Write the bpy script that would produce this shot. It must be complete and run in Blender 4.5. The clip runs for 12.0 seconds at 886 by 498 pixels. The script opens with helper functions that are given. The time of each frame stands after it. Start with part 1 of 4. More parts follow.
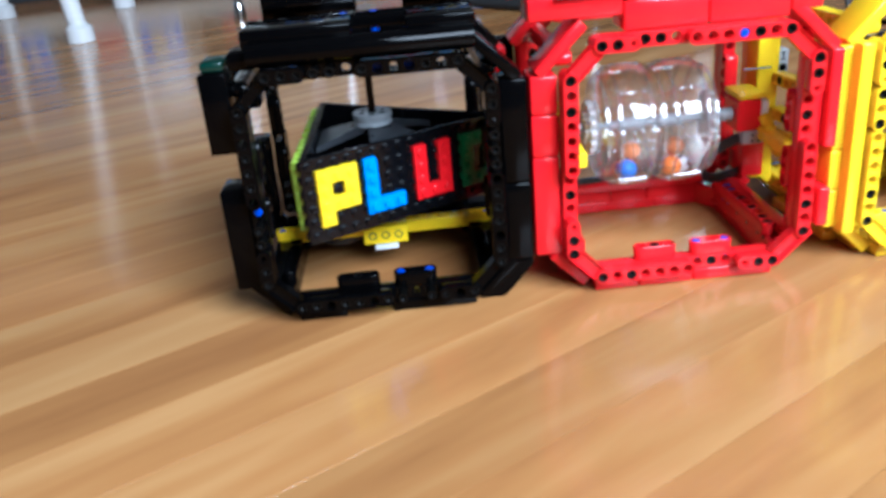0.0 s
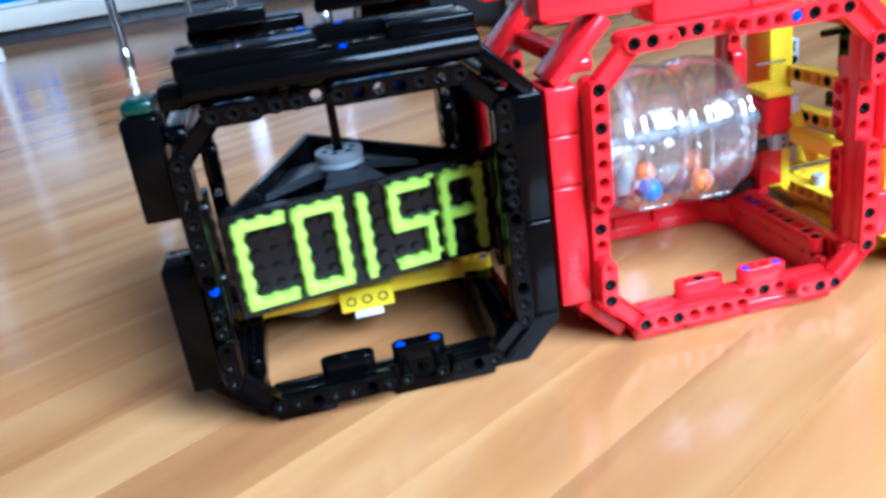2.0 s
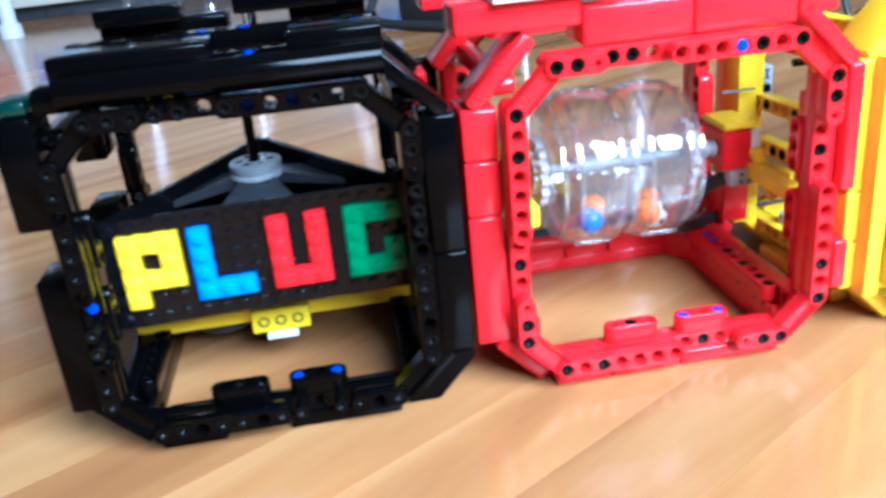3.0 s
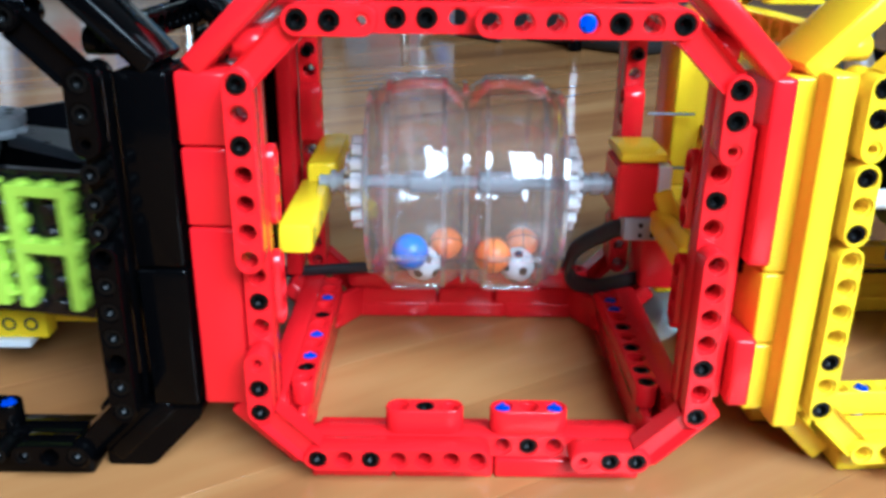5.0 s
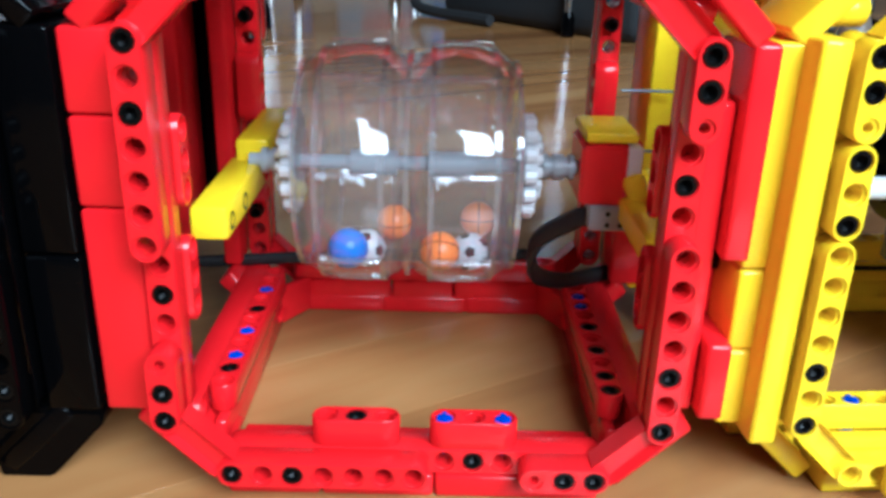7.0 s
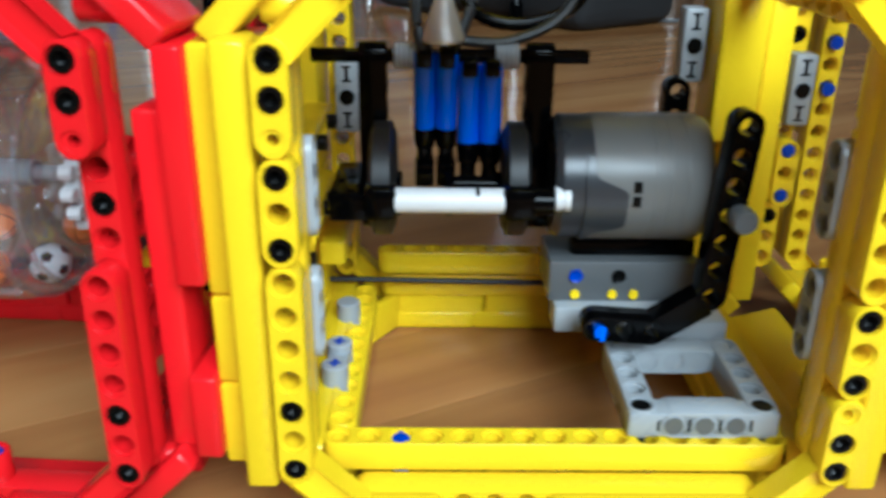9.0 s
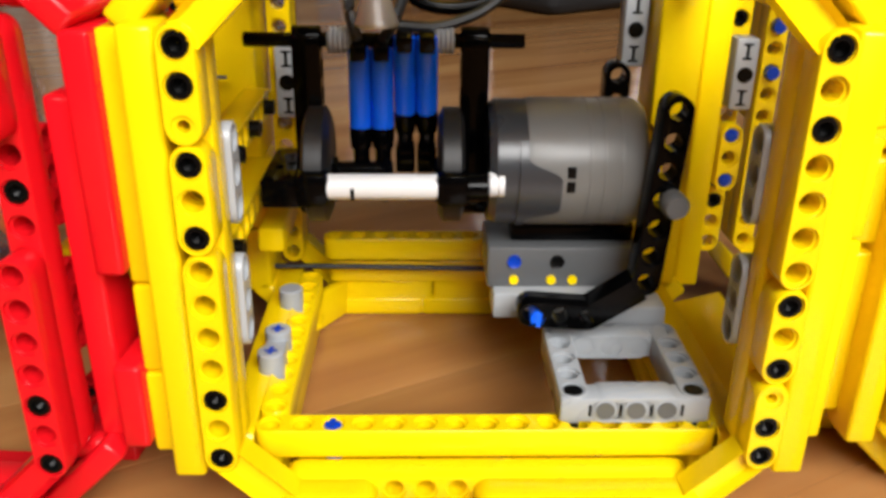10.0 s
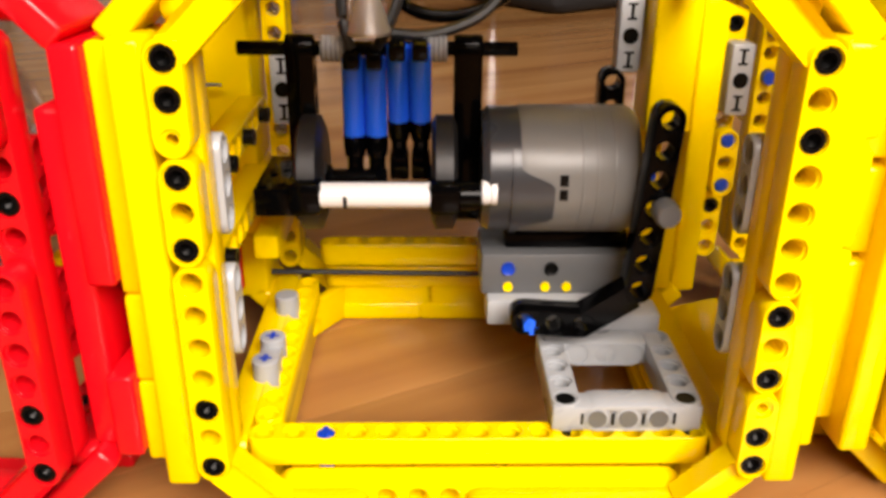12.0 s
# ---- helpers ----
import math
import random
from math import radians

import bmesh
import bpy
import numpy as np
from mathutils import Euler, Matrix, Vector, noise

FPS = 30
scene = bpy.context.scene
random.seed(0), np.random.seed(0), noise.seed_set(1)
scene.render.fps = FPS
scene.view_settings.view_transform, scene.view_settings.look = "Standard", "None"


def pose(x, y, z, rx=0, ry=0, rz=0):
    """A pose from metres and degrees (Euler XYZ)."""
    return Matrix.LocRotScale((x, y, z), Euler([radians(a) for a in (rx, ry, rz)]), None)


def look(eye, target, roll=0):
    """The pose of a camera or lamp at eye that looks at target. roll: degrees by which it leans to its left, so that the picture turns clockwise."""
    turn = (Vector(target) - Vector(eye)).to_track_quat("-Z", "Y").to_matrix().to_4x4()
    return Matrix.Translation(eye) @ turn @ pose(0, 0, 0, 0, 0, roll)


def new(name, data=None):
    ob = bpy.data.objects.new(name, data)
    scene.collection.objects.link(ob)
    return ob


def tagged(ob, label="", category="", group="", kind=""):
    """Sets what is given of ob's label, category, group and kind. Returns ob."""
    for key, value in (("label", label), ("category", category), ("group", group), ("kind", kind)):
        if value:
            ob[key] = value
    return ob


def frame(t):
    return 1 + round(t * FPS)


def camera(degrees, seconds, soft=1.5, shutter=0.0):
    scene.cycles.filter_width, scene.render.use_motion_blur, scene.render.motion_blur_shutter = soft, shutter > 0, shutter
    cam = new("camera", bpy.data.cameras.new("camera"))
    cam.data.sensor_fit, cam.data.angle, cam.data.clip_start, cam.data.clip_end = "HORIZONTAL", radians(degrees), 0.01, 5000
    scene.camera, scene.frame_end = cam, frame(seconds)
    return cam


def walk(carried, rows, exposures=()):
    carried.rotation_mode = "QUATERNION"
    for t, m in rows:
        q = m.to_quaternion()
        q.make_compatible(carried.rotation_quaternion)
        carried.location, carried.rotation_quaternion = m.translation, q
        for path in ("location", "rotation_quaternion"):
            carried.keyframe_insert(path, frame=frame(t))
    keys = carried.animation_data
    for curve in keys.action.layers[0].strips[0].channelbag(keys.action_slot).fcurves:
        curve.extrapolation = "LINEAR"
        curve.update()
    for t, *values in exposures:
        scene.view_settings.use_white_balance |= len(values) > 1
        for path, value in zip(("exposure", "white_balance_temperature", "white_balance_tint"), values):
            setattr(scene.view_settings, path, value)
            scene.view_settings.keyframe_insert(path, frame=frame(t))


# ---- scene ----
cam = camera(55.2, 12.0, 3.4, 0.5)
PATH = [
    (0, (-0.149, -0.423, 0.225), (-0.091, 1.404, -0.587), -5.1),
    (0.5, (-0.168, -0.386, 0.224), (-0.062, 1.442, -0.581), -8.2),
    (1, (-0.188, -0.359, 0.214), (0.012, 1.476, -0.556), -9.5),
    (1.5, (-0.193, -0.339, 0.208), (0.068, 1.488, -0.562), -9.1),
    (2, (-0.188, -0.326, 0.205), (0.103, 1.496, -0.565), -8.1),
    (2.5, (-0.175, -0.315, 0.203), (0.121, 1.505, -0.57), -6.8),
    (3, (-0.132, -0.305, 0.202), (0.087, 1.526, -0.572), -5.5),
    (3.5, (-0.094, -0.286, 0.193), (0.097, 1.559, -0.557), -3.4),
    (3.7, (-0.076, -0.276, 0.189), (0.075, 1.576, -0.552), -3.1),
    (5.5, (-0.005, -0.205, 0.156), (-0.012, 1.66, -0.567), 1.2),
    (6, (-0.001, -0.199, 0.153), (-0.009, 1.661, -0.581), 1.2),
    (6.5, (0.001, -0.195, 0.151), (0.012, 1.664, -0.588), 1.3),
    (6.7, (0.0, -0.193, 0.151), (0.025, 1.665, -0.588), 1.5),
    (8.3, (0.096, -0.164, 0.156), (-0.014, 1.665, -0.646), 1.4),
    (8.5, (0.113, -0.161, 0.157), (-0.003, 1.664, -0.651), 1.2),
    (9, (0.147, -0.161, 0.153), (0.034, 1.68, -0.62), 0.6),
    (9.5, (0.161, -0.158, 0.154), (0.071, 1.673, -0.645), 0.6),
    (10, (0.161, -0.159, 0.153), (0.083, 1.67, -0.652), 0.7),
    (10.5, (0.162, -0.158, 0.153), (0.08, 1.669, -0.655), 0.7),
    (11, (0.164, -0.158, 0.154), (0.076, 1.669, -0.654), 0.5),
    (11.5, (0.165, -0.158, 0.155), (0.069, 1.666, -0.661), 0.4),
    (12, (0.165, -0.158, 0.156), (0.069, 1.668, -0.656), 0.4),
]
EXPOSURES = [(0, 0.32, 4850, 2), (0.5, 0.45, 4300, 2), (1.5, 0.8, 4200, 1), (3.0, 0.88, 4250, 0), (3.6, 0.68, 4600, 4), (5.5, 0.05, 4600, -4), (6.7, 0.0, 4700, -4), (8.5, -0.8, 4400, -6), (9.0, -0.6, 5000, -5), (9.6, -0.5, 5900, 4), (12, -0.2, 7300, 18)]
SIGN_TURNS = [(0.0, 28.5), (0.5, -37.0), (1.5, -164.5), (2.5, -296.0), (3.5, -421.0), (12.0, -421.0 - 8.5 * 126)]


def sign_angle(t):
    """Degrees of the turning sign at t seconds."""
    for (t0, a0), (t1, a1) in zip(SIGN_TURNS, SIGN_TURNS[1:]):
        if t <= t1:
            return a0 + (a1 - a0) * (t - t0) / (t1 - t0)


walk(cam, [(t, look(eye, target, roll)) for t, eye, target, roll in PATH], EXPOSURES)

# ---------------------------------------------------------------- light
world = bpy.data.worlds.new("world")
scene.world = world
world.use_nodes = True
wn, wl = world.node_tree.nodes, world.node_tree.links
sky = wn.new("ShaderNodeTexSky")
sky.sky_type, sky.sun_disc = "NISHITA", False
sky.sun_elevation, sky.sun_rotation = radians(40), radians(200)
wn["Background"].inputs[1].default_value = 0.05
wl.new(sky.outputs[0], wn["Background"].inputs[0])


def area_lamp(name, eye, target, sx, sy, power, color):
    la = bpy.data.lights.new(name, "AREA")
    la.shape, la.size, la.size_y, la.energy, la.color = "RECTANGLE", sx, sy, power, color
    ob = new(name, la)
    ob.matrix_world = look(eye, target)
    return ob


# daylight through the window openings of the room
area_lamp("window_light_side", (-2.75, 1.6, 1.5), (0, 1.2, 0.3), 2.0, 1.4, 1.3, (1.0, 0.98, 0.95))
area_lamp("window_light_front", (0.75, -1.42, 1.35), (0.12, 0.1, 0.05), 1.3, 1.1, 120, (1.0, 0.97, 0.93))

# ---------------------------------------------------------------- materials
U = 0.008  # one hole spacing of the building beams
ZC = 9.4   # height of the ring centres over the floor, in spacings


def material(name, color, rough=0.35, metal=0.0, grain=0.06, bump=0.02, scale=300.0, coat=0.0, spec=0.5):
    m = bpy.data.materials.new(name)
    m.use_nodes = True
    n, l = m.node_tree.nodes, m.node_tree.links
    b = n["Principled BSDF"]
    tc = n.new("ShaderNodeTexCoord")
    no = n.new("ShaderNodeTexNoise")
    no.inputs["Scale"].default_value, no.inputs["Detail"].default_value = scale, 3
    l.new(tc.outputs["Object"], no.inputs["Vector"])
    big = n.new("ShaderNodeTexNoise")
    big.inputs["Scale"].default_value = scale * 0.13
    l.new(tc.outputs["Object"], big.inputs["Vector"])
    info = n.new("ShaderNodeObjectInfo")
    hsv = n.new("ShaderNodeHueSaturation")
    hsv.inputs["Color"].default_value = (*color, 1)
    add = n.new("ShaderNodeMath")
    add.operation = "MULTIPLY_ADD"
    add.inputs[1].default_value, add.inputs[2].default_value = grain, 1 - grain * 0.5
    l.new(info.outputs["Random"], add.inputs[0])
    l.new(add.outputs[0], hsv.inputs["Value"])
    l.new(hsv.outputs[0], b.inputs["Base Color"])
    ro = n.new("ShaderNodeMapRange")
    ro.inputs["To Min"].default_value, ro.inputs["To Max"].default_value = max(0.02, rough - 0.1), rough + 0.1
    l.new(big.outputs[0], ro.inputs["Value"])
    l.new(ro.outputs[0], b.inputs["Roughness"])
    bu = n.new("ShaderNodeBump")
    bu.inputs["Strength"].default_value, bu.inputs["Distance"].default_value = bump, 0.0005
    l.new(no.outputs[0], bu.inputs["Height"])
    l.new(bu.outputs[0], b.inputs["Normal"])
    b.inputs["Metallic"].default_value = metal
    b.inputs["Coat Weight"].default_value = coat
    b.inputs["Specular IOR Level"].default_value = spec
    return m


BLACK = material("black_plastic", (0.001, 0.001, 0.0012), 0.1, spec=0.1)
RED = material("red_plastic", (0.7, 0.006, 0.012), 0.2, spec=0.4)
YELLOW = material("yellow_plastic", (0.9, 0.64, 0.0), 0.22, spec=0.3)
PIN = material("black_pin", (0.0018, 0.0018, 0.0018), 0.3, spec=0.16)
BLUE = material("blue_plastic", (0.008, 0.13, 0.95), 0.22, spec=0.4)
SIGNBLUE = material("sign_blue", (0.01, 0.2, 0.75), 0.3)
GREEN = material("green_plastic", (0.004, 0.2, 0.07), 0.3)
LIME = material("lime_plastic", (0.34, 0.5, 0.04), 0.3)
LIGHTGREY = material("light_grey_plastic", (0.34, 0.36, 0.38), 0.3)
DARKGREY = material("dark_grey_plastic", (0.032, 0.035, 0.041), 0.3)
MIDGREY = material("mid_grey_plastic", (0.1, 0.104, 0.108), 0.35)
MOTORGREY = material("motor_grey_plastic", (0.15, 0.15, 0.145), 0.36)
WHITE = material("white_plastic", (0.66, 0.66, 0.67), 0.3)
ORANGE = material("orange_ball", (0.85, 0.22, 0.03), 0.4)
STEEL = material("steel", (0.6, 0.6, 0.6), 0.18, 1.0)
RUBBER = material("rubber", (0.01, 0.01, 0.011), 0.5)
CLOTH = material("black_cloth", (0.012, 0.012, 0.013), 0.8, bump=0.4)
CREAM = material("cream_lacquer", (0.62, 0.57, 0.48), 0.4)
PAINT = material("wall_paint", (0.12, 0.108, 0.1), 0.7, bump=0.1, scale=60)
DARKGREEN = material("dark_green_plastic", (0.002, 0.02, 0.014), 0.25)
SILVER = material("silver_plastic", (0.5, 0.5, 0.5), 0.4, 0.6)
SIGNBLACK = material("sign_black_plates", (0.0025, 0.0026, 0.0035), 0.16, spec=0.3)
PINBLUE = material("blue_pin", (0.004, 0.045, 0.42), 0.3, spec=0.3)
CARD = material("printed_card", (0.25, 0.5, 0.75), 0.35)


def clear_plastic():
    m = bpy.data.materials.new("clear_plastic")
    m.use_nodes = True
    n, l = m.node_tree.nodes, m.node_tree.links
    n.remove(n["Principled BSDF"])
    tr, gl, mix, fr = (n.new("ShaderNode" + k) for k in ("BsdfTransparent", "BsdfGlossy", "MixShader", "LayerWeight"))
    tr.inputs[0].default_value = (0.95, 0.95, 0.96, 1)
    df, haze = n.new("ShaderNodeBsdfDiffuse"), n.new("ShaderNodeMixShader")
    df.inputs[0].default_value, haze.inputs[0].default_value = (0.92, 0.92, 0.94, 1), 0.055
    mr = n.new("ShaderNodeMapRange")
    mr.inputs["To Min"].default_value, mr.inputs["To Max"].default_value = 0.09, 0.45
    fr.inputs["Blend"].default_value = 0.35
    gl.inputs["Roughness"].default_value = 0.08
    no, bu, tc = (n.new("ShaderNode" + k) for k in ("TexNoise", "Bump", "TexCoord"))
    no.inputs["Scale"].default_value = 60
    l.new(tc.outputs["Object"], no.inputs["Vector"])
    bu.inputs["Strength"].default_value, bu.inputs["Distance"].default_value = 0.35, 0.002
    l.new(no.outputs[0], bu.inputs["Height"])
    l.new(bu.outputs[0], gl.inputs["Normal"])
    l.new(fr.outputs["Facing"], mr.inputs["Value"])
    l.new(mr.outputs[0], mix.inputs[0])
    l.new(tr.outputs[0], haze.inputs[1])
    l.new(df.outputs[0], haze.inputs[2])
    l.new(haze.outputs[0], mix.inputs[1])
    l.new(gl.outputs[0], mix.inputs[2])
    l.new(mix.outputs[0], n["Material Output"].inputs[0])
    return m


CLEAR = clear_plastic()


def wood():
    m = bpy.data.materials.new("laminate_wood")
    m.use_nodes = True
    n, l = m.node_tree.nodes, m.node_tree.links
    b = n["Principled BSDF"]
    tc, mp, info = (n.new("ShaderNode" + k) for k in ("TexCoord", "Mapping", "ObjectInfo"))
    off = n.new("ShaderNodeCombineXYZ")
    mul = n.new("ShaderNodeMath")
    mul.operation, mul.inputs[1].default_value = "MULTIPLY", 40
    geo, tone = n.new("ShaderNodeNewGeometry"), n.new("ShaderNodeMath")
    both = n.new("ShaderNodeMath")
    tone.operation = "FRACT"
    l.new(info.outputs["Random"], both.inputs[0])
    l.new(geo.outputs["Random Per Island"], both.inputs[1])
    l.new(both.outputs[0], tone.inputs[0])
    l.new(tone.outputs[0], mul.inputs[0])
    l.new(mul.outputs[0], off.inputs[1])
    l.new(mul.outputs[0], off.inputs[0])
    l.new(tc.outputs["Object"], mp.inputs["Vector"])
    l.new(off.outputs[0], mp.inputs["Location"])
    mp.inputs["Scale"].default_value = (1.3, 11, 1)
    g1, g2 = n.new("ShaderNodeTexNoise"), n.new("ShaderNodeTexNoise")
    g1.inputs["Scale"].default_value, g1.inputs["Detail"].default_value, g1.inputs["Distortion"].default_value = 1.6, 5, 0.8
    g2.inputs["Scale"].default_value, g2.inputs["Detail"].default_value = 9, 6
    l.new(mp.outputs[0], g1.inputs["Vector"])
    l.new(mp.outputs[0], g2.inputs["Vector"])
    ra = n.new("ShaderNodeValToRGB")
    e = ra.color_ramp.elements
    e[0].position, e[0].color = 0.28, (0.24, 0.098, 0.031, 1)
    e[1].position, e[1].color = 0.72, (0.45, 0.245, 0.092, 1)
    mid = ra.color_ramp.elements.new(0.5)
    mid.color = (0.355, 0.165, 0.053, 1)
    mixf = n.new("ShaderNodeMath")
    mixf.operation, mixf.inputs[1].default_value = "MULTIPLY_ADD", 0.16
    l.new(g2.outputs[0], mixf.inputs[0])
    sub = n.new("ShaderNodeMath")
    sub.operation, sub.inputs[1].default_value = "SUBTRACT", 0.08
    l.new(g1.outputs[0], sub.inputs[0])
    l.new(sub.outputs[0], mixf.inputs[2])
    l.new(mixf.outputs[0], ra.inputs[0])
    hsv = n.new("ShaderNodeHueSaturation")
    mr = n.new("ShaderNodeMapRange")
    mr.inputs["To Min"].default_value, mr.inputs["To Max"].default_value = 0.9, 1.1
    l.new(tone.outputs[0], mr.inputs["Value"])
    l.new(mr.outputs[0], hsv.inputs["Value"])
    l.new(ra.outputs[0], hsv.inputs["Color"])
    l.new(hsv.outputs[0], b.inputs["Base Color"])
    b.inputs["Specular IOR Level"].default_value = 0.36
    r2 = n.new("ShaderNodeMapRange")
    r2.inputs["To Min"].default_value, r2.inputs["To Max"].default_value = 0.09, 0.22
    l.new(g1.outputs[0], r2.inputs["Value"])
    l.new(r2.outputs[0], b.inputs["Roughness"])
    bu = n.new("ShaderNodeBump")
    bu.inputs["Strength"].default_value, bu.inputs["Distance"].default_value = 0.06, 0.0005
    l.new(g2.outputs[0], bu.inputs["Height"])
    l.new(bu.outputs[0], b.inputs["Normal"])
    return m


WOOD = wood()

# ---------------------------------------------------------------- mesh helpers, in hole spacings
CACHE = {}


def to_mesh(name, bm, sharp=35):
    bmesh.ops.remove_doubles(bm, verts=bm.verts, dist=1e-6)
    bmesh.ops.recalc_face_normals(bm, faces=bm.faces)
    me = bpy.data.meshes.new(name)
    bm.to_mesh(me)
    bm.free()
    me.shade_smooth()
    me.set_sharp_from_angle(angle=radians(sharp))
    return me


def link_part(name, me, mat, parent, m=None, label=""):
    """One mesh object under a thing, at the pose m in the parent's space."""
    if not me.materials:
        me.materials.append(mat)
    elif me.materials[0] != mat:
        key = (me.name, mat.name)
        if key not in CACHE:
            CACHE[key] = me.copy()
            CACHE[key].materials.clear()
            CACHE[key].materials.append(mat)
        me = CACHE[key]
    ob = new(name, me)
    ob.parent = parent
    if m is not None:
        ob.matrix_local = m
    if label:
        tagged(ob, label)
    return ob


def part(name, bm, mat, parent, label="", m=None):
    return link_part(name, to_mesh(name, bm), mat, parent, m, label)


def at(x, y, z, rx=0, ry=0, rz=0):
    """A pose in a frame's space: spacings from the ring's centre."""
    return pose(x * U, y * U, (z + ZC) * U, rx, ry, rz)


def box_bm(x0, x1, y0, y1, z0, z1, bev=0.08, bm=None, seg=2):
    """A bevelled box in spacings."""
    out = bm or bmesh.new()
    r = bmesh.ops.create_cube(out, size=1)
    for v in r["verts"]:
        v.co = Vector(((x0 + x1) / 2 + v.co.x * (x1 - x0), (y0 + y1) / 2 + v.co.y * (y1 - y0), (z0 + z1) / 2 + v.co.z * (z1 - z0))) * U
    if bev:
        bmesh.ops.bevel(out, geom=list({e for v in r["verts"] for e in v.link_edges}), offset=bev * U, segments=seg, affect="EDGES", profile=0.5)
    return out


def lathe_bm(profile, seg=24, axis="X", bm=None, off=(0, 0, 0), closed=False, arc=None):
    """Turns a profile of (along, radius), in spacings, about an axis."""
    out = bm or bmesh.new()
    rings = []
    for a, r in profile:
        ring = []
        for k in range(seg):
            t = 2 * math.pi * k / seg
            c, s_ = r * math.cos(t), r * math.sin(t)
            p = {"X": (a, c, s_), "Y": (c, a, s_), "Z": (c, s_, a)}[axis]
            ring.append(out.verts.new([(p[i] + off[i]) * U for i in range(3)]))
        rings.append(ring)
    pairs = list(zip(rings, rings[1:]))
    if closed:
        pairs.append((rings[-1], rings[0]))
    for r0, r1 in pairs:
        for k in range(seg):
            out.faces.new((r0[k], r0[(k + 1) % seg], r1[(k + 1) % seg], r1[k]))
    if not closed:
        for ring in (rings[0], rings[-1]):
            out.faces.new(ring)
    return out


def tube_bm(points, radius, seg=8, bm=None, flat=1.0):
    """A round cable or bar through points, in spacings."""
    out = bm or bmesh.new()
    pts = [Vector(p) for p in points]
    rings = []
    for i, p in enumerate(pts):
        d = (pts[min(i + 1, len(pts) - 1)] - pts[max(i - 1, 0)]).normalized()
        side = d.cross(Vector((0, 0, 1)) if abs(d.z) < 0.9 else Vector((0, 1, 0))).normalized()
        up = side.cross(d)
        rings.append([out.verts.new((p + radius * (side * math.cos(2 * math.pi * k / seg) + flat * up * math.sin(2 * math.pi * k / seg))) * U) for k in range(seg)])
    for r0, r1 in zip(rings, rings[1:]):
        for k in range(seg):
            out.faces.new((r0[k], r0[(k + 1) % seg], r1[(k + 1) % seg], r1[k]))
    out.faces.new(rings[0])
    out.faces.new(rings[-1])
    return out


def curve_points(ctrl, n=8):
    """A smooth line through control points."""
    p = [Vector(c) for c in ctrl]
    p = [p[0] * 2 - p[1]] + p + [p[-1] * 2 - p[-2]]
    out = []
    for i in range(1, len(p) - 2):
        for k in range(n):
            t = k / n
            out.append(0.5 * (2 * p[i] + (p[i + 1] - p[i - 1]) * t + (2 * p[i - 1] - 5 * p[i] + 4 * p[i + 1] - p[i + 2]) * t * t
                              + (3 * p[i] - p[i - 1] - 3 * p[i + 1] + p[i + 2]) * t ** 3))
    return out + [p[-2]]


SEG = 16


def hole_cell(bm, cx, cz, turn, ends, axle=False):
    """One hole of a beam: counterbored, through; ends: which of its two neighbours are missing (rounded there)."""
    c0, s0 = math.cos(turn), math.sin(turn)

    def vert(px, y, pz):
        return bm.verts.new(((cx + px * c0 - pz * s0) * U, y * U, (cz + px * s0 + pz * c0) * U))
    outer, inner_edge, ext = [], [], []
    for k in range(SEG):
        a = 2 * math.pi * k / SEG
        c, s_ = math.cos(a), math.sin(a)
        rounded = (c < -1e-6 and ends[0]) or (c > 1e-6 and ends[1])
        q = 0.5 / max(abs(c), abs(s_))
        p = (0.5 * c, 0.5 * s_) if rounded else (q * c, q * s_)
        on = rounded or abs(abs(p[1]) - 0.5) < 1e-6
        outer.append((p[0], p[1] * 0.97))
        ext.append(on)
        inner_edge.append((p[0] * (0.93 if rounded else 1), p[1] * 0.97 * (0.93 if on else 1)))
    for sgn in (-1, 1):
        rows = [[vert(*(x, sgn * 0.5, z)) for x, z in inner_edge]]
        radii = ((0.39, 0.5), (0.39, 0.39), (0.3, 0.39), (0.3, 0.0)) if not axle else ((0.3, 0.5), (0.3, 0.42), (0.17, 0.42), (0.17, 0.0))
        for r, y in radii:
            rows.append([vert(r * math.cos(2 * math.pi * k / SEG), sgn * y, r * math.sin(2 * math.pi * k / SEG)) for k in range(SEG)])
        side = [vert(x, sgn * 0.45, z) for x, z in outer]
        mid = [vert(x, 0, z) for x, z in outer]
        for r0, r1 in zip(rows, rows[1:]):
            for k in range(SEG):
                bm.faces.new((r0[k], r0[(k + 1) % SEG], r1[(k + 1) % SEG], r1[k]))
        for k in range(SEG):
            j = (k + 1) % SEG
            if ext[k] and ext[j]:
                bm.faces.new((rows[0][k], rows[0][j], side[j], side[k]))
                bm.faces.new((side[k], side[j], mid[j], mid[k]))


def run_cells(bm, n, x, z, turn, axle_ends=(False, False), round_ends=(True, True)):
    for i in range(n):
        hole_cell(bm, x + i * math.cos(turn), z + i * math.sin(turn), turn, (i == 0 and round_ends[0], i == n - 1 and round_ends[1]),
                  (i == 0 and axle_ends[0]) or (i == n - 1 and axle_ends[1]))


def beam_mesh(n, axle=(False, False)):
    key = ("beam", n, axle)
    if key not in CACHE:
        bm = bmesh.new()
        run_cells(bm, n, 0, 0, 0, axle)
        CACHE[key] = to_mesh("beam", bm)
    return CACHE[key]


